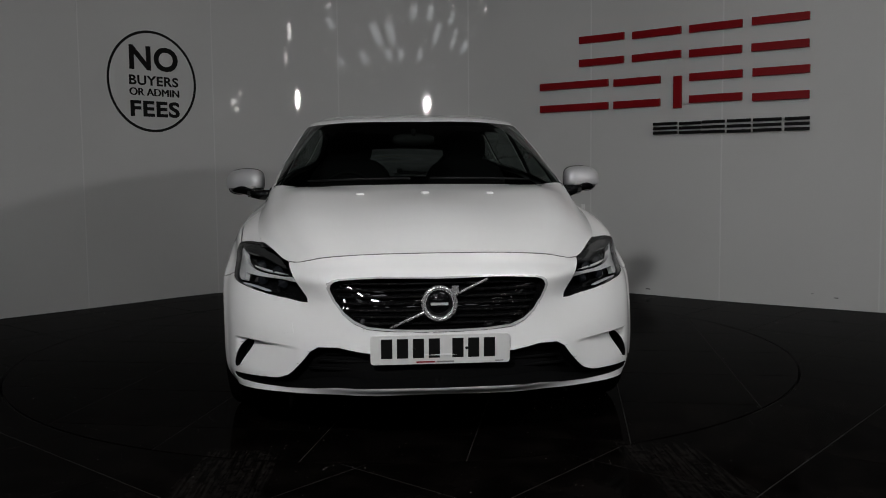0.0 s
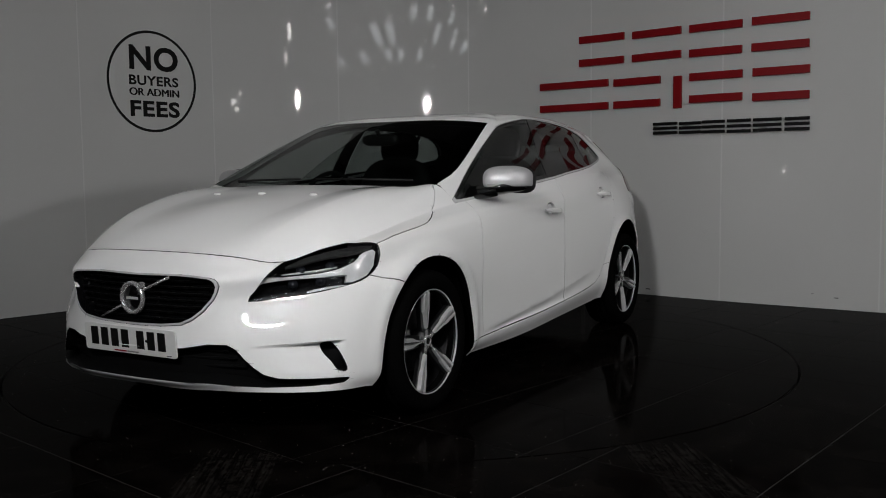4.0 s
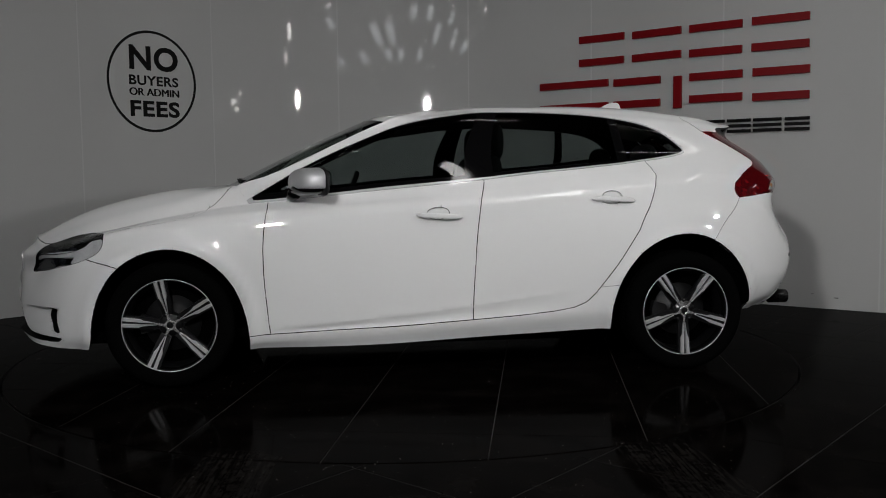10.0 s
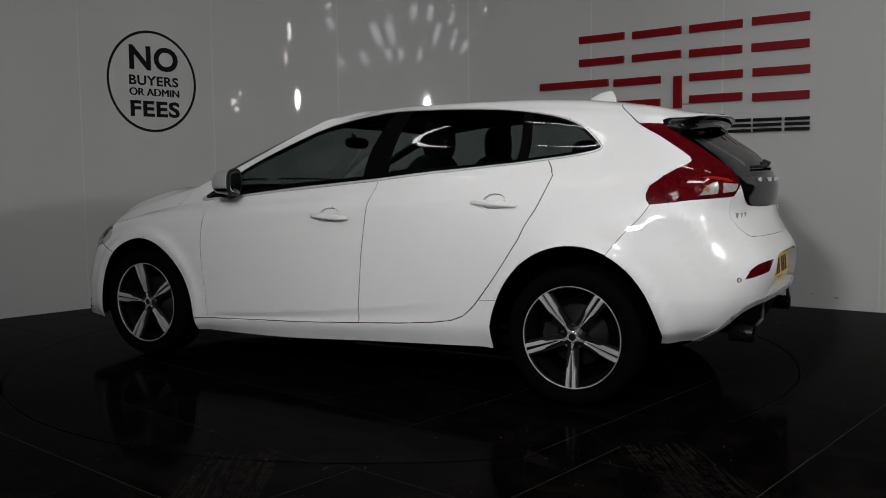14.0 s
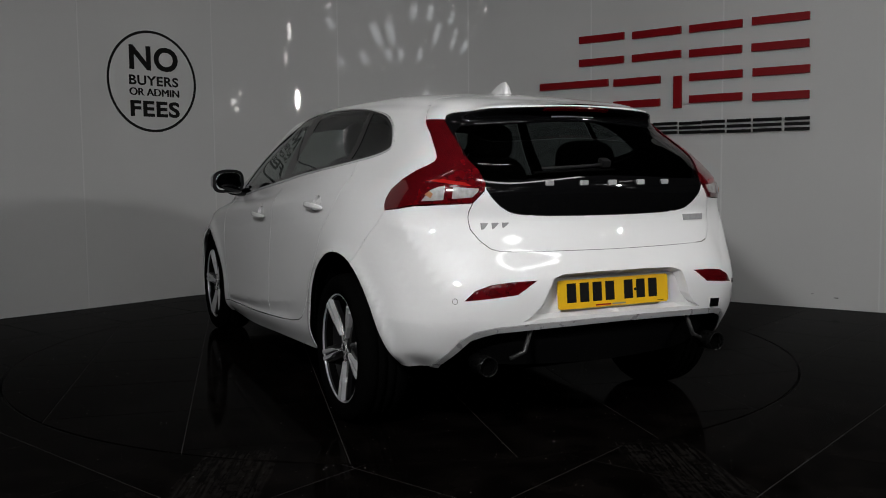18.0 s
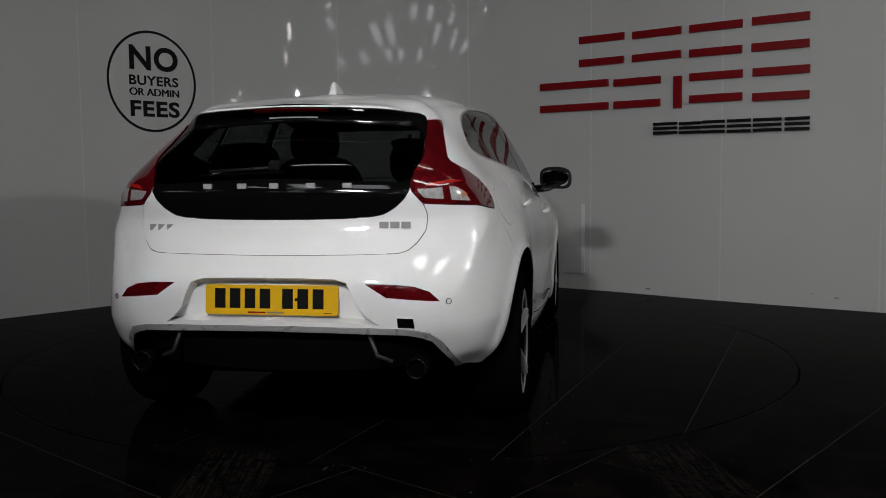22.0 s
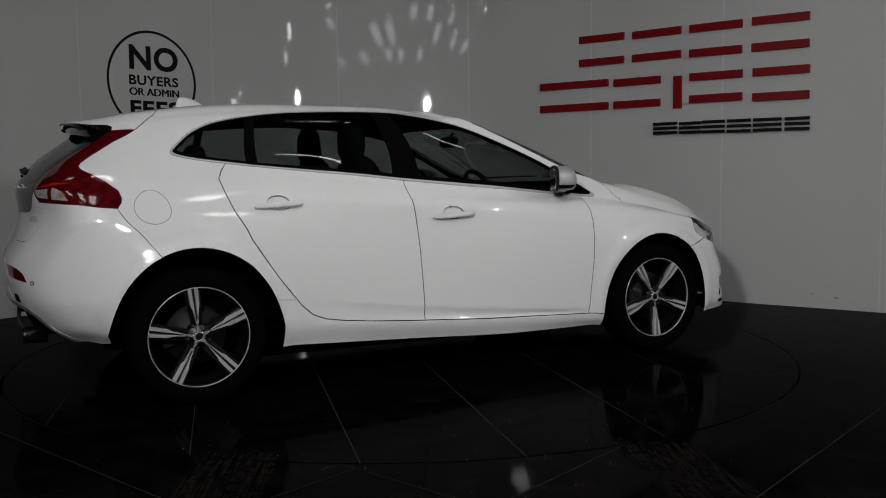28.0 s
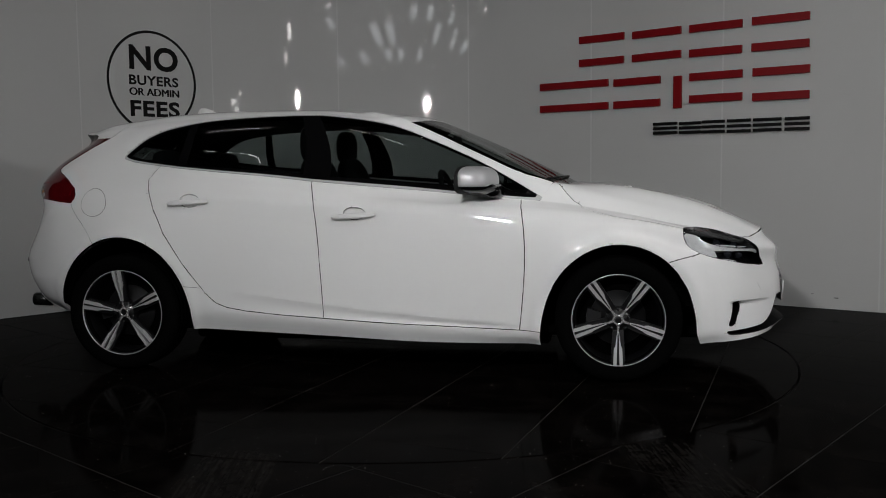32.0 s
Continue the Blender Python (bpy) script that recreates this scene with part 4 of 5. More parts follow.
WING = np.array([(4.85, 3.65), (5.13, 3.31), (5.41, 3.01), (6, 2), (6.8, 1), (7.18, 1.08), (7.155, 1.586), (7.128, 2.235), (7.11, 2.83), (7.1, 3.54), (7.103, 4.2), (7.113, 4.89), (7.17, 5.91), (7.17, 6.4), (4.85, 6.4)])
DOOR_F = np.array([(7.59, 1.077), (8.11, 1.05), (8.47, 1.05), (8.948, 1.073), (8.945, 1.587), (8.948, 2.386), (8.956, 3.35), (8.971, 3.97), (8.994, 5.08), (9.03, 6), (9.03, 7.2), (7.1, 7.2), (7.17, 6.4), (7.17, 5.91), (7.113, 4.89), (7.103, 4.2), (7.1, 3.54), (7.11, 2.83), (7.128, 2.235), (7.155, 1.586), (7.18, 1.08)])
DOOR_R = np.array([(9.357, 1.096), (9.658, 1.16), (9.833, 1.268), (9.943, 1.45), (10.038, 1.803), (10.166, 2.407), (10.315, 3.086), (10.474, 3.762), (10.576, 4.625), (10.645, 5.426), (10.671, 5.894), (10.66, 6.3), (10.66, 7), (10.632, 7.25), (10.557, 7.618), (9.03, 7.2), (9.03, 6), (8.994, 5.08), (8.971, 3.97), (8.956, 3.35), (8.948, 2.386), (8.945, 1.587), (8.948, 1.073)])
HATCH = np.array([(12.05, 12.5), (12, 11.2), (11.98, 10.7), (12.1, 10.2), (12.3, 9.7), (12.55, 9.13), (13.1, 9.19), (13.64, 9.25), (14.03, 8.42), (14.5, 7.6), (14.66, 7.11), (14.645, 7.0), (14.645, 6.0), (14.56, 5.85), (14.39, 5.58), (14.334, 5.28), (14.335, 5.1), (14.38, 4.68), (14.53, 4.25), (14.69, 3.98), (14.84, 3.89), (14.97, 3.875), (15.34, 3.862), (15.77, 3.865), (16.5, 3.87), (16.5, 12.5)])
BUMPER_R = np.array([(11.35, 3.2), (11.45, 3.43), (11.64, 4.11), (11.77, 4.51), (11.9, 5.015), (12.84, 5.28), (14.39, 5.56), (14.39, 5.58), (14.334, 5.28), (14.335, 5.1), (14.38, 4.68), (14.53, 4.25), (14.69, 3.98), (14.84, 3.89), (14.97, 3.875), (15.34, 3.862), (15.77, 3.865), (16.5, 3.87), (16.5, -1), (11.35, -1)])
BUMPER_F = np.array([(-.5, -1), (5.6, -1), (5.6, 2.8), (5.41, 3.01), (5.13, 3.31), (4.85, 3.65), (3.9, 5.6), (3.4, 6.3), (-.5, 6.3)])

CUP_F = closed([(8.592 + .105 * math.cos(a), 4.59 + .26 * math.sin(a)) for a in np.linspace(0, math.tau, 13)[:-1]], 2)
CUP_R = closed([(10.158 + .105 * math.cos(a), 5.03 + .26 * math.sin(a)) for a in np.linspace(0, math.tau, 13)[:-1]], 2)
REGIONS = [("hole", ARCH_F), ("hole", ARCH_R), ("void", np.array([(-.5, 6.0), (6.9, 6.0), (6.9, 7.0), (-.5, 7.0)])), ("void", np.array([(6.9, 6.0), (16.5, 6.0), (16.5, 7.0), (6.9, 7.0)])),
           ("headlight", LAMP_F), ("cup", CUP_F), ("cup", CUP_R), ("grille", GRILLE_IN), ("grille_frame", GRILLE_OUT), ("intake", INTAKE), ("fog", FOG),
           ("window", GLASS_SIDE), ("window_surround", DLO_IN), ("window_trim", DLO), ("windscreen", SCREEN), ("tail_lamp", TAIL),
           ("rear_glass", REAR_GLASS), ("rear_panel", BLACK_REAR), ("reflector", REFLECTOR), ("recess", RECESS), ("strip", STRIP), ("diffuser", DIFFUSER),
           ("bonnet", BONNET_SIDE), ("wing", WING), ("front_door", DOOR_F), ("rear_door", DOOR_R), ("hatch", HATCH), ("rear_bumper", BUMPER_R), ("front_bumper", BUMPER_F)]


def stations(net, step, along):
    """Grid lines of a net about step metres apart."""
    n = net.nu if along == "u" else net.nv
    out = [0.0]
    for i in range(n - 1):
        a, b = (net.rows[:, i], net.rows[:, i + 1]) if along == "u" else (net.rows[i], net.rows[i + 1])
        k = max(2, int(np.percentile(np.linalg.norm(b - a, axis=1), 75) / step))
        out += list(i + np.arange(1, k + 1) / k)
    return np.array(out)


PIECES = cut_cells(stations(SHELL, .025, "u"), np.unique(np.concatenate([stations(SHELL, .02, "v"), [1.68, 1.695, 1.752, 1.765]])), [r[1] for r in REGIONS] + [np.array(list(zip(*line)) + [(line[0][-1], -1), (line[0][0], -1)]) for line in (SHOULDER, SCALLOP, REAR_FOLD)])
KIND = classify(np.array([np.mean(q, 0) for q in PIECES]), REGIONS)
NAMES = [r[0] for r in REGIONS] + ["frame"]
BY_NAME = {}
for piece, kind in zip(PIECES, KIND):
    BY_NAME.setdefault(NAMES[kind], []).append(piece)


def shell(name, depth=0.0, gap=0.0025, lip=0.003):
    index = [i for i, n in enumerate(NAMES) if n == name]
    return sheet(SHELL, BY_NAME[name], lambda m: np.isin(classify(m, REGIONS), index) | ((m[:, 0] > 3.12) & (m[:, 1] > 5.95) & (m[:, 1] < 7.05)), depth, gap, lip)


def corner_outline():
    return np.array([(3.507, -.1), (3.5175, 0.0), (3.565, .08), (3.64, .2), (3.77, .55), (3.87, .87), (3.95, 1.07), (4.05, 1.1), (4.3, 1.12), (4.3, -.1)])


CORNER = corner_outline()
b_pieces = cut_cells(stations(BONNET, .025, "u"), np.unique(np.concatenate([stations(BONNET, .025, "v"), [2.05]])), [CORNER])
b_in = inside(CORNER, np.array([np.mean(q, 0) for q in b_pieces]))
lid = sheet(BONNET, [q for q, k in zip(b_pieces, b_in) if not k], lambda m: ~inside(CORNER, m) & (m[:, 1] < .02), gap=0.004, lip=0.002)
lid_corner = sheet(BONNET, [q for q, k in zip(b_pieces, b_in) if k], None, lip=0.01)

BOTH = (1, -1)
body_shell = skin("body_frame", [shell("frame")], WHITE, car, BOTH, "white painted roof, pillars, rear wings and sills")
bonnet = skin("bonnet", [shell("bonnet"), lid], WHITE, car, BOTH, "white painted bonnet")
front_bumper = skin("front_bumper", [shell("front_bumper")], WHITE, car, BOTH, "white front bumper with black lower intake")
rear_bumper = skin("rear_bumper", [shell("rear_bumper", 0.0, .0006), shell("recess", .054, 0, -.054)], WHITE, car, BOTH, "white rear bumper with black diffuser")
tailgate = skin("tailgate", [shell("hatch")], WHITE, car, BOTH, "white tailgate with gloss black upper panel and roof spoiler")
windscreen = skin("windscreen", [shell("windscreen", .002, 0, .006)], TINT_SCREEN, car, BOTH, "dark glass windscreen")


def clear_of_corner(net, pieces):
    """Pieces away from the tight corner where bonnet, bumper and headlight meet."""
    at = net.at(*np.array([np.mean(q, 0) for q in pieces]).T)
    return [q for q, p in zip(pieces, at) if abs(p[0] - 1.93) > .13 or abs(p[1] - .6) > .10 or p[2] < .62]


# added black sheet behind the panels: stands in for the shade in their gaps
lining = skin("gap_backing", [sheet(SHELL, clear_of_corner(SHELL, BY_NAME[n]), None, .03) for n in ("frame", "wing", "front_door", "rear_door", "hatch", "bonnet", "front_bumper", "rear_bumper", "strip", "window_trim")]
              + [sheet(BONNET, clear_of_corner(BONNET, b_pieces), None, .03)], DARK, car, BOTH, "black backing sheet that stands in for shade in the panel gaps")
skin("upper_panel", [shell("rear_panel", .001, .001)], BLACK_GLOSS, tailgate, BOTH, "gloss black tailgate panel")
skin("rear_window", [shell("rear_glass", .002, 0, .004)], TINT_REAR, tailgate, BOTH, "dark tinted rear window")
skin("valance", [shell("diffuser", .045, 0, -.045)], BLACK_MATT, rear_bumper, BOTH, "black plastic diffuser")
skin("silver_strip", [shell("strip", -.004, .001, .03)], STRIP_GREY, rear_bumper, BOTH, "satin silver strip")
skin("lower_intake", [shell("intake", .06, 0, -.06)], BLACK_MATT, front_bumper, BOTH, "black plastic lower intake")
skin("grille_surround", [shell("grille_frame", -.006, .001, .03)], BRIGHT_TRIM, front_bumper, BOTH, "chrome grille surround")
skin("grille_backing", [shell("grille", .045, 0, -.05)], BLACK_GLOSS, front_bumper, BOTH, "gloss black grille")
doors = {}
for s in BOTH:
    skin("front_wing", [shell("wing"), lid_corner], WHITE, car, (s,), "white front wing")
    for name in ("front_door", "rear_door"):
        doors[name, s] = skin(name, [shell(name)], WHITE, car, (s,), "white painted door with body-coloured handle")
    skin("window_surround", [shell("window_surround", .001, 0, .006)], BLACK_GLOSS, car, (s,), "gloss black window surround")
    skin("window_trim", [shell("window_trim", -.002, 0, .008)], BRIGHT_TRIM, car, (s,), "bright window trim")
    for lo, hi, owner in ((0, 8.86, doors["front_door", s]), (9.14, 10.24, doors["rear_door", s]), (10.36, 20, car)):
        cut = [q for q in BY_NAME["window"] if lo < np.mean(q, 0)[0] < hi]
        skin("window_pane", [sheet(SHELL, cut, None, .003)], TINT, owner, (s,), "dark tinted side window")
    for lo, hi in ((8.86, 9.14), (10.24, 10.36)):
        pillar = [q for q in BY_NAME["window"] if lo < np.mean(q, 0)[0] < hi]
        skin("window_pillar", [sheet(SHELL, pillar, None, .001)], BLACK_GLOSS, car, (s,), "gloss black window pillar")
    for name, lo, hi in (("front_door", 8, 9), ("rear_door", 9, 11)):
        cut = [q for q in BY_NAME["cup"] if lo < np.mean(q, 0)[0] < hi]
        skin("handle_cup", [sheet(SHELL, cut, None, .016, 0, -.016)], WHITE, doors[name, s], (s,))
    skin("fog_vent", [shell("fog", .045, 0, -.045)], BLACK_MATT, front_bumper, (s,), "black corner vent")
    skin("rear_reflector", [shell("reflector", -.001, .001, .01)], RED_LENS, rear_bumper, (s,), "red reflector")


# ---------------------------------------------------------------- lamps
def outline_patch(name, outline, depth, mat, parent, sides, lip=.006, label="", smooth=True):
    return skin(name, [patch(SHELL, closed(outline, 3) if smooth else np.array(outline), depth, lip)], mat, parent, sides, label)


def lathe_bm(profile, seg=48, axis="Y"):
    """A turned solid: profile of (radius, height) along the axis."""
    bm = bmesh.new()
    rings = []
    for r, h in profile:
        ring = []
        for k in range(seg):
            a = k * math.tau / seg
            ring.append(bm.verts.new((r * math.cos(a), h, r * math.sin(a))))
        rings.append(ring)
    for i in range(len(rings) - 1):
        for k in range(seg):
            bm.faces.new((rings[i][k], rings[i + 1][k], rings[i + 1][(k + 1) % seg], rings[i][(k + 1) % seg]))
    bmesh.ops.recalc_face_normals(bm, faces=bm.faces[:])
    return smooth_bm(bm)


def mirror_y(bm, s):
    if s < 0:
        bmesh.ops.transform(bm, matrix=Matrix.Scale(-1, 4, (0, 1, 0)), verts=bm.verts[:])
        bmesh.ops.reverse_faces(bm, faces=bm.faces[:])
    return bm


def on_shell(u, v, out=0.0):
    p = SHELL.at(u, v)[0] + SHELL.normal(np.array([u]), np.array([v]))[0] * out
    return Vector(p)


def frame_at(u, v, out=0.0):
    """A pose on the shell: z out of the surface, y up along it."""
    n = Vector(SHELL.normal(np.array([u]), np.array([v]))[0])
    side = Vector((0, 0, 1)).cross(n).normalized()
    up = n.cross(side)
    return Matrix.Translation(on_shell(u, v, out)) @ Matrix((side, up, n)).transposed().to_4x4()


DRL = [(2.712, 3.601), (2.843, 3.85), (3.306, 4.096), (3.728, 4.255), (4.155, 4.352), (4.54, 4.486), (4.667, 4.579), (4.782, 5.004), (4.993, 4.976), (5.088, 4.637), (5.048, 4.077), (4.881, 3.733), (4.506, 3.416), (4.321, 3.403), (4.399, 3.944), (3.957, 3.942), (3.587, 3.799), (3.197, 3.674), (2.835, 3.559), (2.726, 3.442)]
CHROME_BAR = [(3.097, 4.408), (3.468, 4.621), (4.071, 4.59), (4.066, 4.509), (3.506, 4.439), (3.12, 4.314)]
LOW_BAR = [(3.582, 3.092), (3.943, 3.194), (4.491, 3.282), (4.486, 3.226), (3.943, 3.11), (3.616, 3.032)]
BROW = [(3.095, 5.471), (3.443, 5.93), (3.932, 5.788), (4.463, 5.769), (4.832, 5.554), (5.009, 5.145), (4.657, 5.062), (3.949, 5.316), (3.515, 5.337), (3.187, 5.335)]
for s in BOTH:
    lamp = skin("headlight", [shell("headlight", .055, .0, -.055)], LAMP_BLACK, car, (s,), "clear headlight with black housing and T-shaped running lamp")
    outline_patch("running_lamp", DRL, .02, LAMP_WHITE, lamp, (s,), .02, "white T-shaped running lamp", False)
    outline_patch("chrome_bar", CHROME_BAR, .024, LAMP_SILVER, lamp, (s,), .01)
    outline_patch("chrome_bar", LOW_BAR, .024, LAMP_SILVER, lamp, (s,), .01)
    outline_patch("lamp_brow", BROW, .012, LAMP_BROW, lamp, (s,), .01)
    for u, v, r in ((3.415, 4.84, .022), (3.997, 4.80, .022), (3.318, 3.35, .020), (3.80, 3.51, .020)):
        bm = lathe_bm([(0, .012), (r * .5, .009), (r * .8, .003), (r * .9, -.002), (r, -.002), (r, -.02)], 24, "Y")
        bmesh.ops.transform(bm, matrix=frame_at(u, v, -.03) @ Matrix.Rotation(radians(90), 4, "X"), verts=bm.verts[:])
        part("projector_lens", mirror_y(bm, s), PROJECTOR, lamp)
    outline_patch("lamp_cover", list(LAMP_F), .001, CLEAR, lamp, (s,), .004, "clear lamp cover", False)
    tail = skin("tail_lamp", [shell("tail_lamp", -.003, .0015, .02)], RED_LENS, car, (s,), "red tail lamp with clear indicator lens")
    outline_patch("indicator_lens", [(13.082, 5.457), (13.176, 5.779), (13.381, 5.923), (13.571, 5.983), (13.658, 5.587)], -.006, CLEAR_LENS, tail, (s,), .006, "clear indicator lens", False)
    outline_patch("amber_bulb", [(13.091, 5.656), (13.182, 5.765), (13.312, 5.709), (13.303, 5.575)], -.0075, AMBER, tail, (s,), .002, "amber bulb behind the lens", False)
    # the lens sparkle is painted as a thin facet of brighter red
    outline_patch("facet_sparkle", [(12.95, 7.05), (13.5, 7.18), (14.1, 7.16), (14.3, 7.05), (13.6, 7.07)], -.0045, RED_BRIGHT, tail, (s,), .002, "lens facet with its sparkle painted in brighter red", False)
    outline_patch("reversing_lens", [(13.857, 5.642), (13.806, 5.98), (14.1, 5.985), (14.5, 5.985), (14.472, 5.888), (14.359, 5.732)], -.006, CLEAR_LENS, tail, (s,), .006, "clear reversing lens", False)

# ---------------------------------------------------------------- grille, plates, emblems
for k, z in enumerate((.49, .515, .54, .565, .59, .615, .638)):
    half = np.interp(z, [.47, .49, .53, .60, .65], [.22, .30, .355, .40, .405])
    pts = []
    for y in np.linspace(-half, half, 15):
        x = np.interp(abs(y), [0, .2, .35, .42], [2.21, 2.204, 2.176, 2.155]) - .3 * max(0, z - .57) - .030
        pts.append((x, y, z))
    part("grille_slat", tube_bm(pts, .005, 6), SLAT, front_bumper)
    for j in range(-5, 6):
        y = j * .066 + (.02 if k % 2 else -.01)
        if abs(y) < half - .03 and abs(y) > .09:
            x = np.interp(abs(y), [0, .2, .35, .42], [2.21, 2.204, 2.176, 2.155]) - .3 * max(0, z - .57) - .022
            part("grille_stud", box_bm(x - .002, x + .003, y - .019, y + .019, z - .0028, z + .0028, .001), STUD, front_bumper)
for z in (.315, .345, .375, .405):
    half = float(np.interp(z, [.31, .345, .405], [.50, .46, .40]))
    pts = [(float(np.interp(abs(y), [0, .26, .42, .5], [2.172, 2.162, 2.125, 2.09])), y, z) for y in np.linspace(-half, half, 13)]
    part("intake_slat", tube_bm(pts, .006, 6), BLACK_MATT, front_bumper)
for path in ([(2.180, .185, .655), (2.198, .10, .618), (2.203, .05, .594)], [(2.203, -.052, .539), (2.203, -.10, .516), (2.203, -.185, .478)]):
    part("diagonal_bar", tube_bm(path, .0055, 8), CHROME, front_bumper, "chrome diagonal grille bar")
bm = lathe_bm([(.048, .0), (.052, .012), (.060, .016), (.067, .011), (.069, .0), (.048, .0)], 40)
bmesh.ops.transform(bm, matrix=Matrix.Translation((2.196, 0, .567)) @ Matrix.Rotation(radians(-90), 4, "Z"), verts=bm.verts[:])
ring = part("round_emblem", bm, CHROME, front_bumper, "chrome ring emblem")
bm = lathe_bm([(0, .006), (.048, .006), (.05, 0)], 32)
bmesh.ops.transform(bm, matrix=Matrix.Translation((2.196, 0, .567)) @ Matrix.Rotation(radians(-90), 4, "Z"), verts=bm.verts[:])
part("emblem_disc", bm, BLACK_GLOSS, ring)
part("emblem_arrow", prism_bm([(-.014, -.014), (.020, -.004), (.020, .020), (-.004, .020)], 0, .008), CHROME, ring).matrix_basis = Matrix.Translation((2.201, .052, .614)) @ Matrix(((0, 0, 1, 0), (1, 0, 0, 0), (0, 1, 0, 0), (0, 0, 0, 1)))
part("emblem_bar", box_bm(2.202, 2.2045, -.033, .033, .561, .571), SATIN, ring)


def plate(name, x, z, sign, mat, parent, label, tilt):
    """A number plate facing forwards (sign 1) or backwards, its characters as plain bars."""
    bm = bmesh.new()
    w, h, r = .26, .0555, .012
    outline = [(sx * (w - r) + r * math.cos(a), sy * (h - r) + r * math.sin(a)) for sx, sy, a0 in ((1, 1, 0), (-1, 1, 90), (-1, -1, 180), (1, -1, 270)) for a in [radians(a0 + d) for d in (0, 30, 60, 90)]]
    ob = part(name, prism_bm(outline, 0, .006, .0015), mat, parent, label)
    face = Matrix(((0, 0, sign, 0), (sign, 0, 0, 0), (0, 1, 0, 0), (0, 0, 0, 1)))
    ob.matrix_basis = Matrix.Translation((x, 0, z)) @ Matrix.Rotation(radians(tilt), 4, "Y") @ face
    for x0, x1 in ((-.222, -.178), (-.163, -.119), (-.104, -.060), (-.045, -.001), (.043, .087), (.102, .146), (.161, .205)):
        part("character_bar", box_bm(x0 + .001, x1 - .001, -.032, .042, .005, .0068), INK, ob)
    part("small_bar", box_bm(-.09, -.02, -.05, -.044, .005, .0066), RED, ob)
    part("small_bar", box_bm(-.015, .05, -.05, -.044, .005, .0066), INK_GREY, ob)
    part("small_bar", box_bm(.205, .235, -.049, -.046, .005, .0066), INK, ob)
    for y in (-.098, .098):
        bm = lathe_bm([(0, .003), (.005, .002), (.006, 0)], 12)
        bmesh.ops.transform(bm, matrix=Matrix.Translation((y, .003, .0065)) @ Matrix.Rotation(radians(90), 4, "X"), verts=bm.verts[:])
        part("screw_cap", bm, INK, ob)
    return ob


plate("number_plate", 2.2205, .4, 1, PLATE_WHITE, front_bumper, "white front number plate with dark bars", 4)
plate("number_plate", -2.066, .587, -1, PLATE_YELLOW, rear_bumper, "yellow rear number plate with dark bars", 5)

# bars in place of the tailgate lettering and badges
for y in (.262, .118, -.01, -.15, -.285):
    p = Vector((np.interp(abs(y), [0, .15, .3, .42], [-2.044, -2.036, -2.014, -1.995]), y, 1.01))
    part("letter_bar", box_bm(p.x - .003, p.x + .01, y - .017, y + .017, 1.0, 1.02, .002), BADGE, tailgate)
for y0, n, z in ((.53, 3, .853), (-.40, 3, .862)):
    for k in range(n):
        y = y0 - k * .04
        x = float(np.interp(abs(y), [.3, .42, .5, .6], [-2.008, -1.988, -1.972, -1.945])) - .004
        part("badge_bar", box_bm(x - .001, x + .012, y - .033, y, z - .012, z + .012, .001), BADGE, tailgate)
skin("brake_lamp", [patch(SHELL, np.array([(15.62, 9.62), (16.4, 9.62), (16.4, 9.9), (15.62, 9.88)]), -.003, .006)], RED_LENS, tailgate, BOTH, "red high-level brake lamp")
skin("spoiler_slot", [patch(SHELL, np.array([(15.75, 9.2), (16.4, 9.2), (16.4, 9.28), (15.75, 9.27)]), -.003, .003)], SATIN, tailgate, BOTH, "thin silver slot")
bm = box_bm(-.018, .018, -.02, .02, -.012, .016, .006, 2)
bmesh.ops.transform(bm, matrix=Matrix.Translation((-1.998, 0, 1.085)) @ Matrix.Rotation(radians(-25), 4, "Y"), verts=bm.verts[:])
wiper = part("rear_wiper", bm, BLACK_PLASTIC, tailgate, "black rear wiper pivot and arm")
part("wiper_arm", tube_bm([(-2.005, 0, 1.08), (-1.997, .12, 1.072), (-1.975, .27, 1.066)], .007, 6), BLACK_PLASTIC, wiper)
part("wiper_blade", tube_bm([(-2.012, -.04, 1.06), (-2.003, .14, 1.055), (-1.978, .31, 1.05)], .006, 6), RUBBER, wiper)

# ---------------------------------------------------------------- wheels
def spoke_outline(side):
    """One limb of a twin spoke: along z from the hub to the rim."""
    return [(side * x, z) for x, z in ([(.0035, .06), (.009, .10), (.0115, .128), (.0205, .146), (.0235, .224), (.0075, .226), (.0055, .15), (.0028, .06)])]


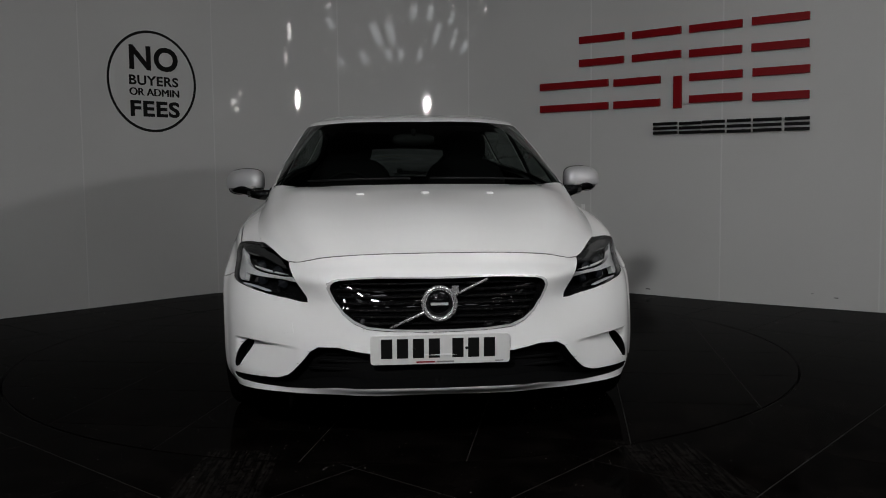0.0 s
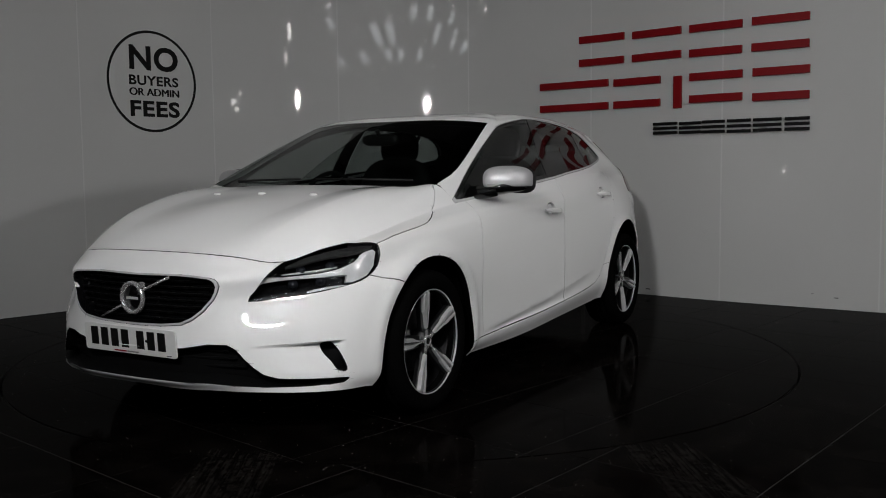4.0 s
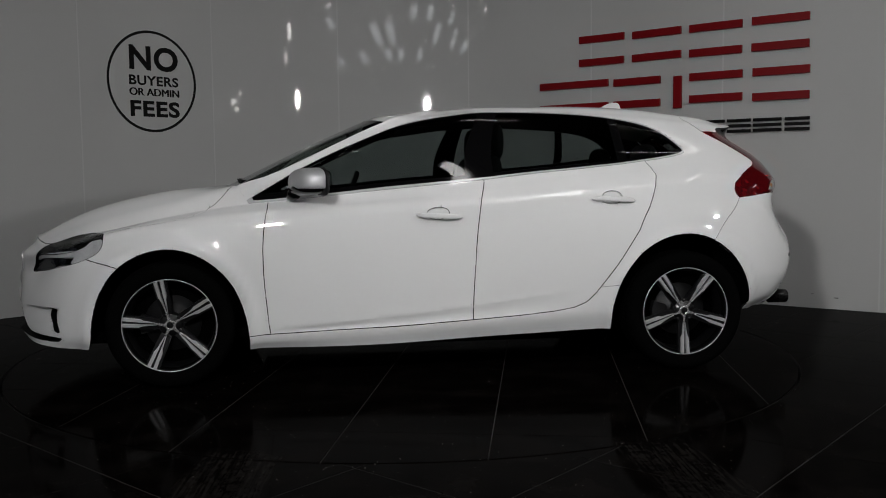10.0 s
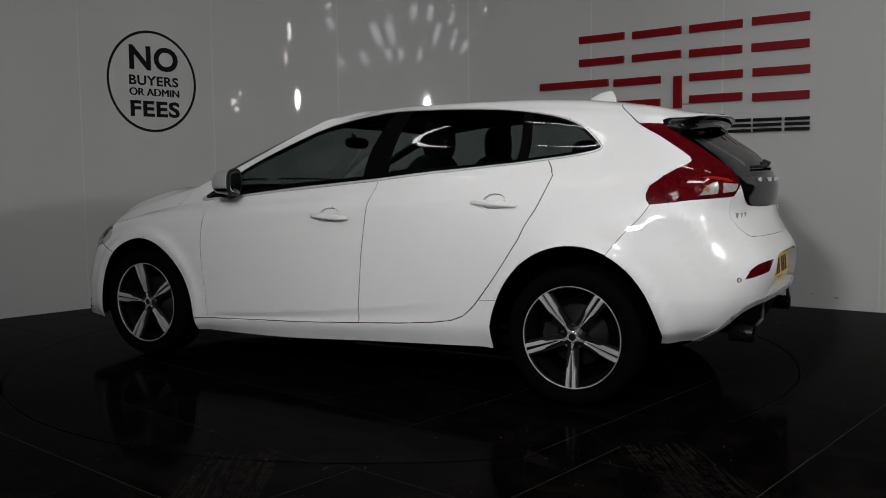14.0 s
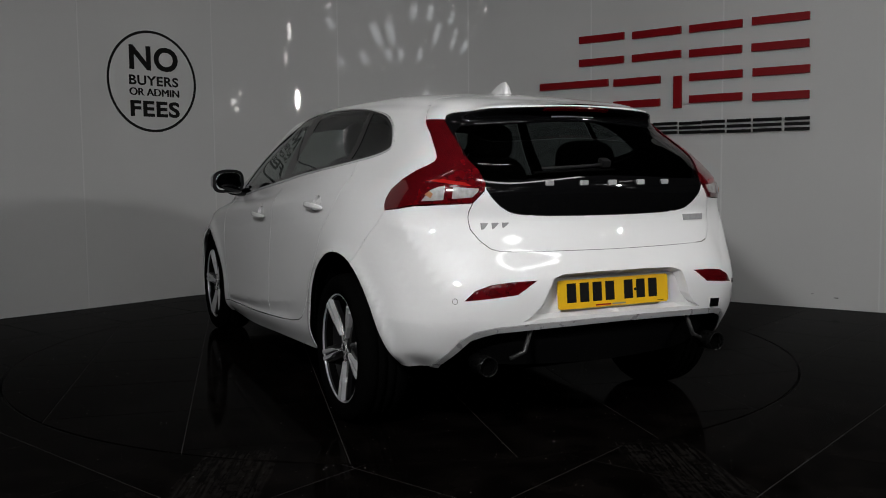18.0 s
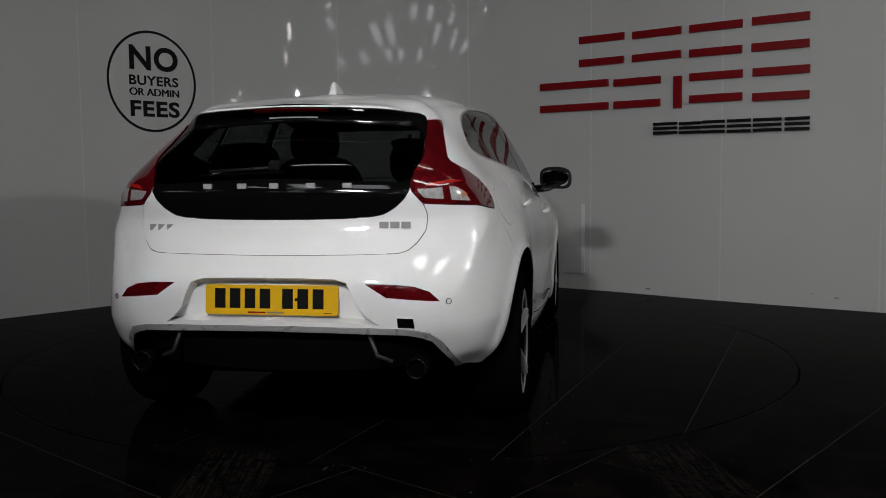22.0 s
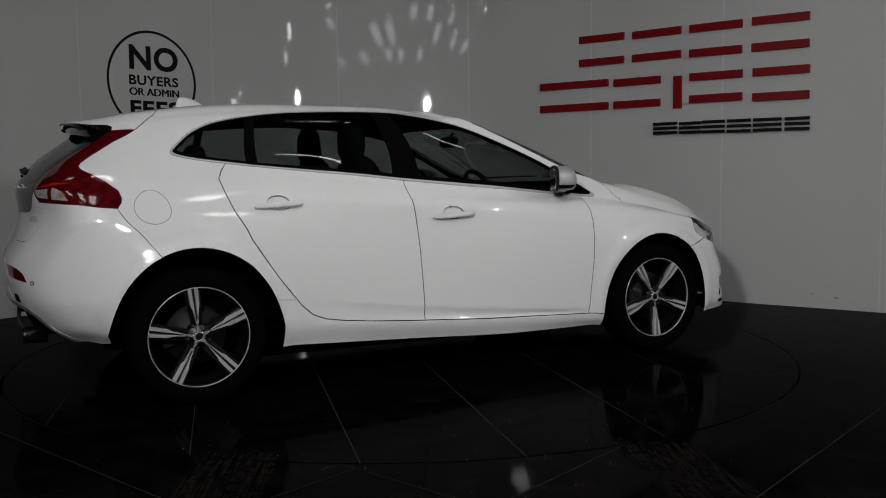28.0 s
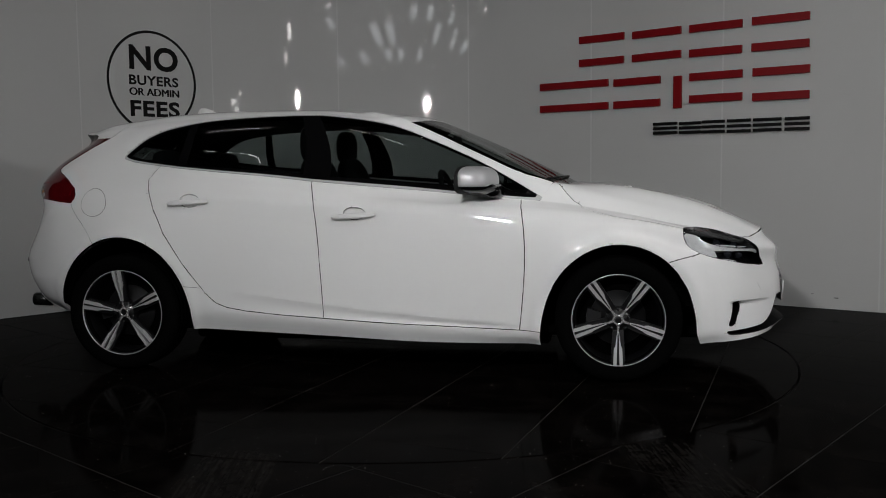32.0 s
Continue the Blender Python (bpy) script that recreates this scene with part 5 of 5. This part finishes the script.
def wheel(x, s, turn):
    ob = new("wheel")
    ob.parent = car
    ob.matrix_basis = Matrix.Translation(OFFSET) @ Matrix.Translation((x, .776 * s, .316)) @ (Matrix.Identity(4) if s > 0 else Matrix.Rotation(math.pi, 4, "Z"))
    tagged(ob, "black tyre on a twin-spoke alloy wheel")
    tyre = [(.226, .085), (.235, .100), (.25, .108), (.275, .111), (.292, .106), (.304, .096), (.311, .083), (.315, .062), (.316, .045), (.311, .043), (.311, .036), (.316, .034), (.316, .006), (.311, .004), (.311, -.004), (.316, -.006), (.316, -.034), (.311, -.036), (.311, -.043), (.316, -.045), (.315, -.062), (.311, -.083), (.30, -.10), (.275, -.111), (.235, -.1), (.215, -.085), (.215, .08), (.226, .085)]
    part("tyre", lathe_bm(tyre, 72), RUBBER, ob, "black rubber tyre")
    part("rim_lip", lathe_bm([(.2285, .090), (.2315, .094), (.2305, .098), (.2275, .097), (.2265, .092), (.2285, .090)], 72), ALLOY, ob, "machined rim edge")
    part("rim_barrel", lathe_bm([(.224, .09), (.216, .06), (.205, .0), (.205, -.08), (.224, -.09)], 64), GREY_ALLOY, ob)
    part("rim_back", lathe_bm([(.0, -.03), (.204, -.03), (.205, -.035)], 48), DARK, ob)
    part("brake_disc", lathe_bm([(.0, .012), (.07, .012), (.075, .0), (.138, .0), (.14, -.01)], 48), BRAKE, ob, "dark steel brake disc")
    bm = prism_bm([(.085, -.03), (.15, -.05), (.16, .0), (.15, .05), (.085, .03)], 0, .05, .008)
    bmesh.ops.transform(bm, matrix=Matrix.Translation((0, .03, 0)) @ Matrix.Rotation(radians(90), 4, "X"), verts=bm.verts[:])
    part("brake_caliper", bm, BRAKE, ob)
    for k in range(5):
        a = radians(turn + 72 * k)
        m = Matrix.Rotation(-a, 4, "Y")
        for side in (1, -1):
            bm = prism_bm(spoke_outline(side), 0, .03, .002)
            for v in bm.verts:
                px, pz, d = v.co.x, v.co.y, v.co.z
                v.co = Vector((px, .052 + d + .022 * max(0, (pz - .05) / .17), pz))
            bmesh.ops.recalc_face_normals(bm, faces=bm.faces[:])
            bm.transform(m)
            part("spoke", bm, ALLOY, ob)
        bm = prism_bm([(-.03, .05), (-.036, .12), (-.042, .222), (.042, .222), (.036, .12), (.03, .05)], 0, .02, .004)
        for v in bm.verts:
            px, pz, d = v.co.x, v.co.y, v.co.z
            v.co = Vector((px * .85, .045 + d + .02 * max(0, (pz - .05) / .17), pz))
        bmesh.ops.recalc_face_normals(bm, faces=bm.faces[:])
        bm.transform(m)
        part("spoke_web", bm, GREY_ALLOY, ob)
        bm = prism_bm([(-.009, .026), (-.0045, .040), (-.0025, .075), (.0025, .075), (.0045, .040), (.009, .026)], .070, .0775, .002)
        for v in bm.verts:
            v.co = Vector((v.co.x, v.co.z, v.co.y))
        bmesh.ops.recalc_face_normals(bm, faces=bm.faces[:])
        bm.transform(m)
        part("hub_ray", bm, CHROME, ob)
        bm = lathe_bm([(0, .072), (.007, .072), (.009, .068), (.009, .05)], 10)
        b = a + radians(36)
        bm.transform(Matrix.Translation((.054 * math.sin(b), 0, .054 * math.cos(b))))
        part("wheel_bolt", bm, BRAKE, ob)
    part("hub", lathe_bm([(0, .076), (.022, .076), (.027, .074), (.03, .07), (.05, .068), (.058, .058), (.062, .03)], 32), GREY_ALLOY, ob)
    part("hub_cap", lathe_bm([(.016, .078), (.02, .081), (.026, .079), (.028, .072)], 24), CHROME, ob, "chrome ringed hub cap")
    return ob


wheel(1.3235, 1, -12)
wheel(-1.3235, 1, 180)
wheel(1.3235, -1, 180)
wheel(-1.3235, -1, -7)
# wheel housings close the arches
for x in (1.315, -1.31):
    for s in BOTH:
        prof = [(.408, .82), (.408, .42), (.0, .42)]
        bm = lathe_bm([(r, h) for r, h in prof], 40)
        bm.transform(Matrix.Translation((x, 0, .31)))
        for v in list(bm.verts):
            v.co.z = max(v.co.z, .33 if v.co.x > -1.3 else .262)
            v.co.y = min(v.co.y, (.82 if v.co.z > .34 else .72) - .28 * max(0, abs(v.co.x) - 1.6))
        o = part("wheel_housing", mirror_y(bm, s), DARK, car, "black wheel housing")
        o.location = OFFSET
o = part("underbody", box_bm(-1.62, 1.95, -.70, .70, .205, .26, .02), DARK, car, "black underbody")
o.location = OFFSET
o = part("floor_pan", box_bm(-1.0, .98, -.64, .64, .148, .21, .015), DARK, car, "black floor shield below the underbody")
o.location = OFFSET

# ---------------------------------------------------------------- mirrors, handles, small fittings
def egg_bm(centre, size, n=16, m=12, power=2.6):
    """A rounded block."""
    bm = bmesh.new()
    bmesh.ops.create_uvsphere(bm, u_segments=n * 2, v_segments=m * 2, radius=1)
    for v in bm.verts:
        k = (abs(v.co.x) ** power + abs(v.co.y) ** power + abs(v.co.z) ** power) ** (-1 / power)
        v.co = Vector([c + k * q * h for c, q, h in zip(centre, v.co, size)])
    return smooth_bm(bm)


for s in BOTH:
    cap = egg_bm((.625, .912, 1.022), (.085, .102, .064), power=3.2)
    for v in cap.verts:
        v.co.x = max(v.co.x - .22 * max(0, v.co.z - 1.022), .578) - .42 * (v.co.y - .915)
        v.co.z -= .10 * max(0, v.co.y - .93)
        v.co.z = max(v.co.z, .985)
    mir = part("door_mirror", mirror_y(cap, s), SATIN_MIRROR, car, "silver-capped door mirror with black base")
    mir.location = OFFSET
    base = egg_bm((.632, .905, .985), (.080, .092, .032), 12, 8)
    for v in base.verts:
        v.co.x += -.42 * (v.co.y - .915)
        v.co.z -= .02 * max(0, .93 - v.co.y) / .1
    part("mirror_base", mirror_y(base, s), BLACK_GLOSS, mir, "black mirror base")
    part("mirror_arm", mirror_y(tube_bm([(.72, .74, .945), (.71, .82, .95), (.69, .88, .965)], .028, 10, flat=1.3), s), BLACK_GLOSS, mir)
    ind = tube_bm([(.737, .85, .990), (.706, .90, .990), (.660, .965, .990), (.60, 1.005, .990)], .007, 8)
    part("mirror_lamp", mirror_y(ind, s), CLEAR_LENS, mir, "clear mirror indicator strip")
    for nm, thick, size, mat in (("mirror_bezel", .574, (.016, .104, .070), BLACK_PLASTIC), ("mirror_glass", .566, (.006, .086, .053), MIRROR)):
        g = egg_bm((thick, .915, 1.020), size, 12, 8, 3.2)
        for v in g.verts:
            v.co.x = max(v.co.x, thick - size[0] * .5) - .42 * (v.co.y - .915)
            v.co.z -= .10 * max(0, v.co.y - .93)
        part(nm, mirror_y(g, s), mat, mir)
    part("mirror_triangle", mirror_y(prism_xz([(.86, .922), (.64, .938), (.66, .99), (.74, .985)], .758, .772), s), BLACK_GLOSS, mir)
    for name, u, v in (("front_door", 8.6, 4.48), ("rear_door", 10.165, 4.92)):
        f = frame_at(u, v)
        slope = -3.5 if name == "front_door" else -3
        grip = egg_bm((0, 0, .034), (.118, .0135, .010), 12, 8, 3)
        for w in grip.verts:
            w.co.z -= .022 * (abs(w.co.x) / .118) ** 3
        grip.transform(f @ Matrix.Rotation(radians(slope), 4, "Z"))
        part("door_handle", mirror_y(grip, s), WHITE, doors[name, s])
    o = part("exhaust_tip", mirror_y(ring_tube(.038, .034, (-2.046, .543, .337), .1), s), EXHAUST, rear_bumper, "dark steel exhaust tip")
    part("exhaust_inside", mirror_y(cyl_x((-2.026, .543, .337), .033, .06), s), DARK, o)
    part("diffuser_fin", mirror_y(tube_bm([(-2.055, .37, .465), (-2.06, .40, .385), (-2.045, .455, .36)], .009, 6), s), FIN_GREY, rear_bumper)
    sensor = ring_tube(.011, .009, (0, 0, 0), .003)
    sensor.transform(frame_at(13.82, 2.705, .001) @ Matrix.Rotation(radians(90), 4, "Y"))
    part("parking_sensor", mirror_y(sensor, s), SHADOW_GREY, rear_bumper)
for y in (-.296, 0, .296):
    o = part("washer_jet", egg_bm((1.399 + .013 * (y == 0), y, .960 + .005 * (y == 0)), (.014, .02, .008), 10, 6), WHITE, bonnet, "white washer jet")
    o.location = (0, 0, 0)
fin = bmesh.new()
prof = [(-1.09, 1.405, .03), (-1.11, 1.44, .026), (-1.15, 1.462, .016), (-1.19, 1.474, .010), (-1.225, 1.474, .008), (-1.238, 1.45, .022), (-1.25, 1.40, .032)]
rows = [[fin.verts.new((x, sy * w * .6 if i == 1 else sy * w, z if i == 1 else 1.40)) for i in (0, 1) for sy in ((-1,) if i == 0 else (-1, 1))] + [fin.verts.new((x, w, 1.40))] for x, z, w in prof]
for a, b in zip(rows, rows[1:]):
    for i in range(3):
        fin.faces.new((a[i], a[i + 1], b[i + 1], b[i]))
fin.faces.new(rows[0][::-1])
fin.faces.new(rows[-1])
bmesh.ops.recalc_face_normals(fin, faces=fin.faces[:])
bmesh.ops.bevel(fin, geom=fin.edges[:], offset=.004, segments=2, affect="EDGES")
o = part("shark_fin", smooth_bm(fin), WHITE, car, "white shark fin aerial")
o.location = OFFSET
skin("tow_cover", [patch(SHELL, np.array([(3.308, 2.247), (3.024, 2.289), (3.004, 2.074), (3.288, 2.012)]), -.0012, .004)], WHITE, front_bumper, (-1,), "square towing eye cover")
skin("tow_hole", [patch(SHELL, np.array([(14.837, 2.236), (14.575, 2.226), (14.554, 1.95), (14.825, 1.97)]), -.002, .003)], BLACK_GLOSS, rear_bumper, (-1,), "open black towing eye hole")
flap = closed([(11.457 + .214 * math.cos(a) + .02 * math.sin(a), 4.993 + .625 * math.sin(a)) for a in np.linspace(0, math.tau, 17)[:-1]], 2)
skin("fuel_flap_edge", [patch(SHELL, flap, -.0006, .001)], SHADOW_GREY, body_shell, (-1,), "round fuel flap gap")
skin("fuel_flap", [patch(SHELL, inset(flap, .003), -.0012, .001)], WHITE, body_shell, (-1,), "round white fuel flap")

for s in BOTH:
    gap = np.array([(10.10, 2.02), (10.28, 2.06), (10.28, 2.075), (10.10, 2.035)])
    skin("sill_gap", [patch(SHELL, gap, -.0008, .001)], SHADOW_GREY, body_shell, (s,), "thin panel gap")

# ---------------------------------------------------------------- cabin
cabin = new("interior")
cabin.parent = car
cabin.location = OFFSET
tagged(cabin, "black car interior with high-backed seats")


def seat(x, y, width, name="front_seat", tall=.29):
    back = egg_bm((0, 0, tall - .03), (.07, width, tall), 14, 10, 3.2)
    back.transform(Matrix.Translation((x - .22, y, .62)) @ Matrix.Rotation(radians(-14), 4, "Y"))
    ob = part(name, back, FABRIC, cabin, "black upholstered car seat")
    part("seat_cushion", egg_bm((x + .02, y, .57), (.27, width, .08), 12, 8, 3), FABRIC, ob)
    return ob


for y in (.37, -.37):
    st = seat(-.02, y, .27)
    hr = egg_bm((-.385, y, 1.225), (.05, .14, .105), 12, 8, 3)
    part("headrest", hr, FABRIC, st)
bench = seat(-.92, 0, .62, "rear_seat", .22)
for y in (.43, -.43):
    part("headrest", egg_bm((-1.24, y, 1.10), (.045, .165, .105), 12, 8, 3), FABRIC, bench)
dash = egg_bm((.78, 0, .82), (.28, .68, .13), 16, 8, 3.5)
part("dashboard", dash, FABRIC, cabin, "black dashboard")
bm = lathe_bm([(.165, -.012), (.178, -.014), (.188, 0), (.178, .014), (.165, .012), (.165, -.012)], 40)
bm.transform(Matrix.Translation((.42, -.37, .90)) @ Matrix.Rotation(radians(70), 4, "Y") @ Matrix.Rotation(radians(90), 4, "X"))
sw = part("steering_wheel", bm, FABRIC, cabin, "black steering wheel")
part("wheel_boss", egg_bm((.45, -.37, .89), (.03, .17, .055), 10, 6, 2.5), FABRIC, sw)
part("rear_view_mirror", egg_bm((.40, 0, 1.245), (.02, .12, .035), 12, 6, 3), BLACK_PLASTIC, cabin, "black rear-view mirror")
part("mirror_stalk", tube_bm([(.405, 0, 1.26), (.43, 0, 1.30)], .012, 8), BLACK_PLASTIC, cabin)
part("roof_lining", roof_bm(), FABRIC, cabin, "dark roof lining")
part("load_cover", box_bm(-1.82, -1.30, -.55, .55, .97, .99, .005), FABRIC, cabin, "black load cover")
part("cabin_floor", box_bm(-1.3, .9, -.72, .72, .30, .33), DARK, cabin)
for s in BOTH:
    part("door_card", mirror_y(box_bm(-.86, .80, .70, .73, .35, .93, .01), s), FABRIC, cabin, "black door lining")
    arm = tube_bm([(1.06, .05, 1.03), (1.03, .30, 1.028), (.96, .56, 1.02)], .006, 6)
    wip = part("windscreen_wiper", mirror_y(arm, s), BLACK_PLASTIC, car, "black windscreen wiper")
    wip.location = OFFSET


# ---------------------------------------------------------------- floor tiles
def clip_half(poly, n, d):
    """The part of a convex outline where n.p <= d."""
    out = []
    for i, p in enumerate(poly):
        q = poly[(i + 1) % len(poly)]
        a, b = n[0] * p[0] + n[1] * p[1] - d, n[0] * q[0] + n[1] * q[1] - d
        if a <= 0:
            out.append(p)
        if a * b < 0:
            f = a / (a - b)
            out.append((p[0] + f * (q[0] - p[0]), p[1] + f * (q[1] - p[1])))
    return out


def within_circle(poly, r, n=120):
    for k in range(n):
        a = k * math.tau / n
        poly = clip_half(poly, (math.cos(a), math.sin(a)), r)
        if len(poly) < 3:
            return []
    return poly


def beyond_circle(square, r, n=160):
    """The convex pieces of a square that lie outside a disc round the origin."""
    if min(math.hypot(*p) for p in square) > r + TILE_SIZE:
        return square
    far = [p for p in square if math.hypot(*p) < r]
    near = min(math.hypot(p[0] + f * (q[0] - p[0]), p[1] + f * (q[1] - p[1])) for p, q in zip(square, square[1:] + square[:1]) for f in np.arange(40) / 40)
    if not far and near > r:
        return square
    pieces = []
    for k in range(n):
        a0, a1 = (k - .5) * math.tau / n, (k + .5) * math.tau / n
        if math.cos(a0) * square[0][0] + math.sin(a0) * square[0][1] < 0:
            continue
        q = clip_half(square, (math.sin(a0), -math.cos(a0)), 0)
        q = clip_half(q, (-math.sin(a1), math.cos(a1)), 0) if len(q) > 2 else q
        q = clip_half(q, (-math.cos(a0 / 2 + a1 / 2), -math.sin(a0 / 2 + a1 / 2)), -r) if len(q) > 2 else q
        if len(q) > 2:
            pieces.append(q)
    return pieces


TILE_SIZE = .61


def lay(turn, shift_u, shift_v, reach, shape, parent, group_limit=300):
    c, s = math.cos(radians(turn)), math.sin(radians(turn))
    whole = None
    spots = []
    for i in range(-14, 15):
        for j in range(-14, 15):
            u, v = shift_u + i * TILE_SIZE, shift_v + j * TILE_SIZE
            g = .002
            sq = [(a * c - b * s, a * s + b * c) for a, b in ((u + g, v + g), (u + TILE_SIZE - g, v + g), (u + TILE_SIZE - g, v + TILE_SIZE - g), (u + g, v + TILE_SIZE - g))]
            mx, my = sum(p[0] for p in sq) / 4, sum(p[1] for p in sq) / 4
            if reach(mx, my):
                spots.append((sq, mx, my))
    for sq, mx, my in spots:
        outline = shape(sq)
        if not outline:
            continue
        plain = outline is sq
        if plain and whole is not None:
            ob = new("tile", whole)
            ob.matrix_basis = Matrix.Translation((mx, my, 0)) @ Matrix.Rotation(radians(turn), 4, "Z")
        else:
            if plain:
                h = TILE_SIZE / 2 - .002
                ob = part("tile", prism_bm([(-h, -h), (h, -h), (h, h), (-h, h)], -.006, 0, .0008), TILE, None)
                whole = ob.data
                ob.matrix_basis = Matrix.Translation((mx, my, 0)) @ Matrix.Rotation(radians(turn), 4, "Z")
            else:
                bm = bmesh.new()
                for piece in (outline if isinstance(outline[0], list) else [outline]):
                    rim = [(bm.verts.new((x - mx, y - my, 0)), bm.verts.new((x - mx, y - my, -.006))) for x, y in piece]
                    bm.faces.new([t for t, _ in rim])
                    for (t0, b0), (t1, b1) in zip(rim, rim[1:] + rim[:1]):
                        bm.faces.new((t0, b0, b1, t1))
                ob = part("tile", bm, TILE, None)
                ob.matrix_basis = Matrix.Translation((mx, my, 0))
        ob.parent = parent


lay(77.3, 0, 0, lambda x, y: math.hypot(x, y) < RING + .45, lambda sq: sq if max(math.hypot(*p) for p in sq) < RING - .007 else within_circle(sq, RING - .007), turntable)
REACH = 6.1
lay(47.0, .034, -2.633 % TILE_SIZE, lambda x, y: RING - .45 < math.hypot(x, y) < REACH + .43 and y < 3.9, lambda sq: beyond_circle(sq, RING + .007) if max(math.hypot(*p) for p in sq) < REACH else within_circle(sq, REACH), floor)
bm = bmesh.new()
inner = [bm.verts.new(((REACH + .002) * math.cos(k * math.tau / 120), (REACH + .002) * math.sin(k * math.tau / 120), 0)) for k in range(120)]
outer = [bm.verts.new((40 * math.cos(k * math.tau / 120), 40 * math.sin(k * math.tau / 120), 0)) for k in range(120)]
for k in range(120):
    bm.faces.new((inner[k], outer[k], outer[(k + 1) % 120], inner[(k + 1) % 120]))
tagged(part("hall_floor", bm, TILE, None), "plain polished black floor of the hall", "floor", kind="structure")


# ---------------------------------------------------------------- motion of the turntable
def turn_angle(t):
    if t >= 1.0:
        return -5.48 - 8.9066 * (t - 1.0)
    return float(np.interp(t, [0, 0.2, 0.5, 0.75, 1.0], [2.30, 1.35, -0.93, -3.2, -5.48]))


def motions():
    times = [0, 0.2, 0.5, 0.75] + [1 + i for i in range(32)]
    for thing in (car, turntable):
        walk(thing, [(t, pose(0, 0, 0, 0, 0, -90 + turn_angle(t))) for t in times])


motions()
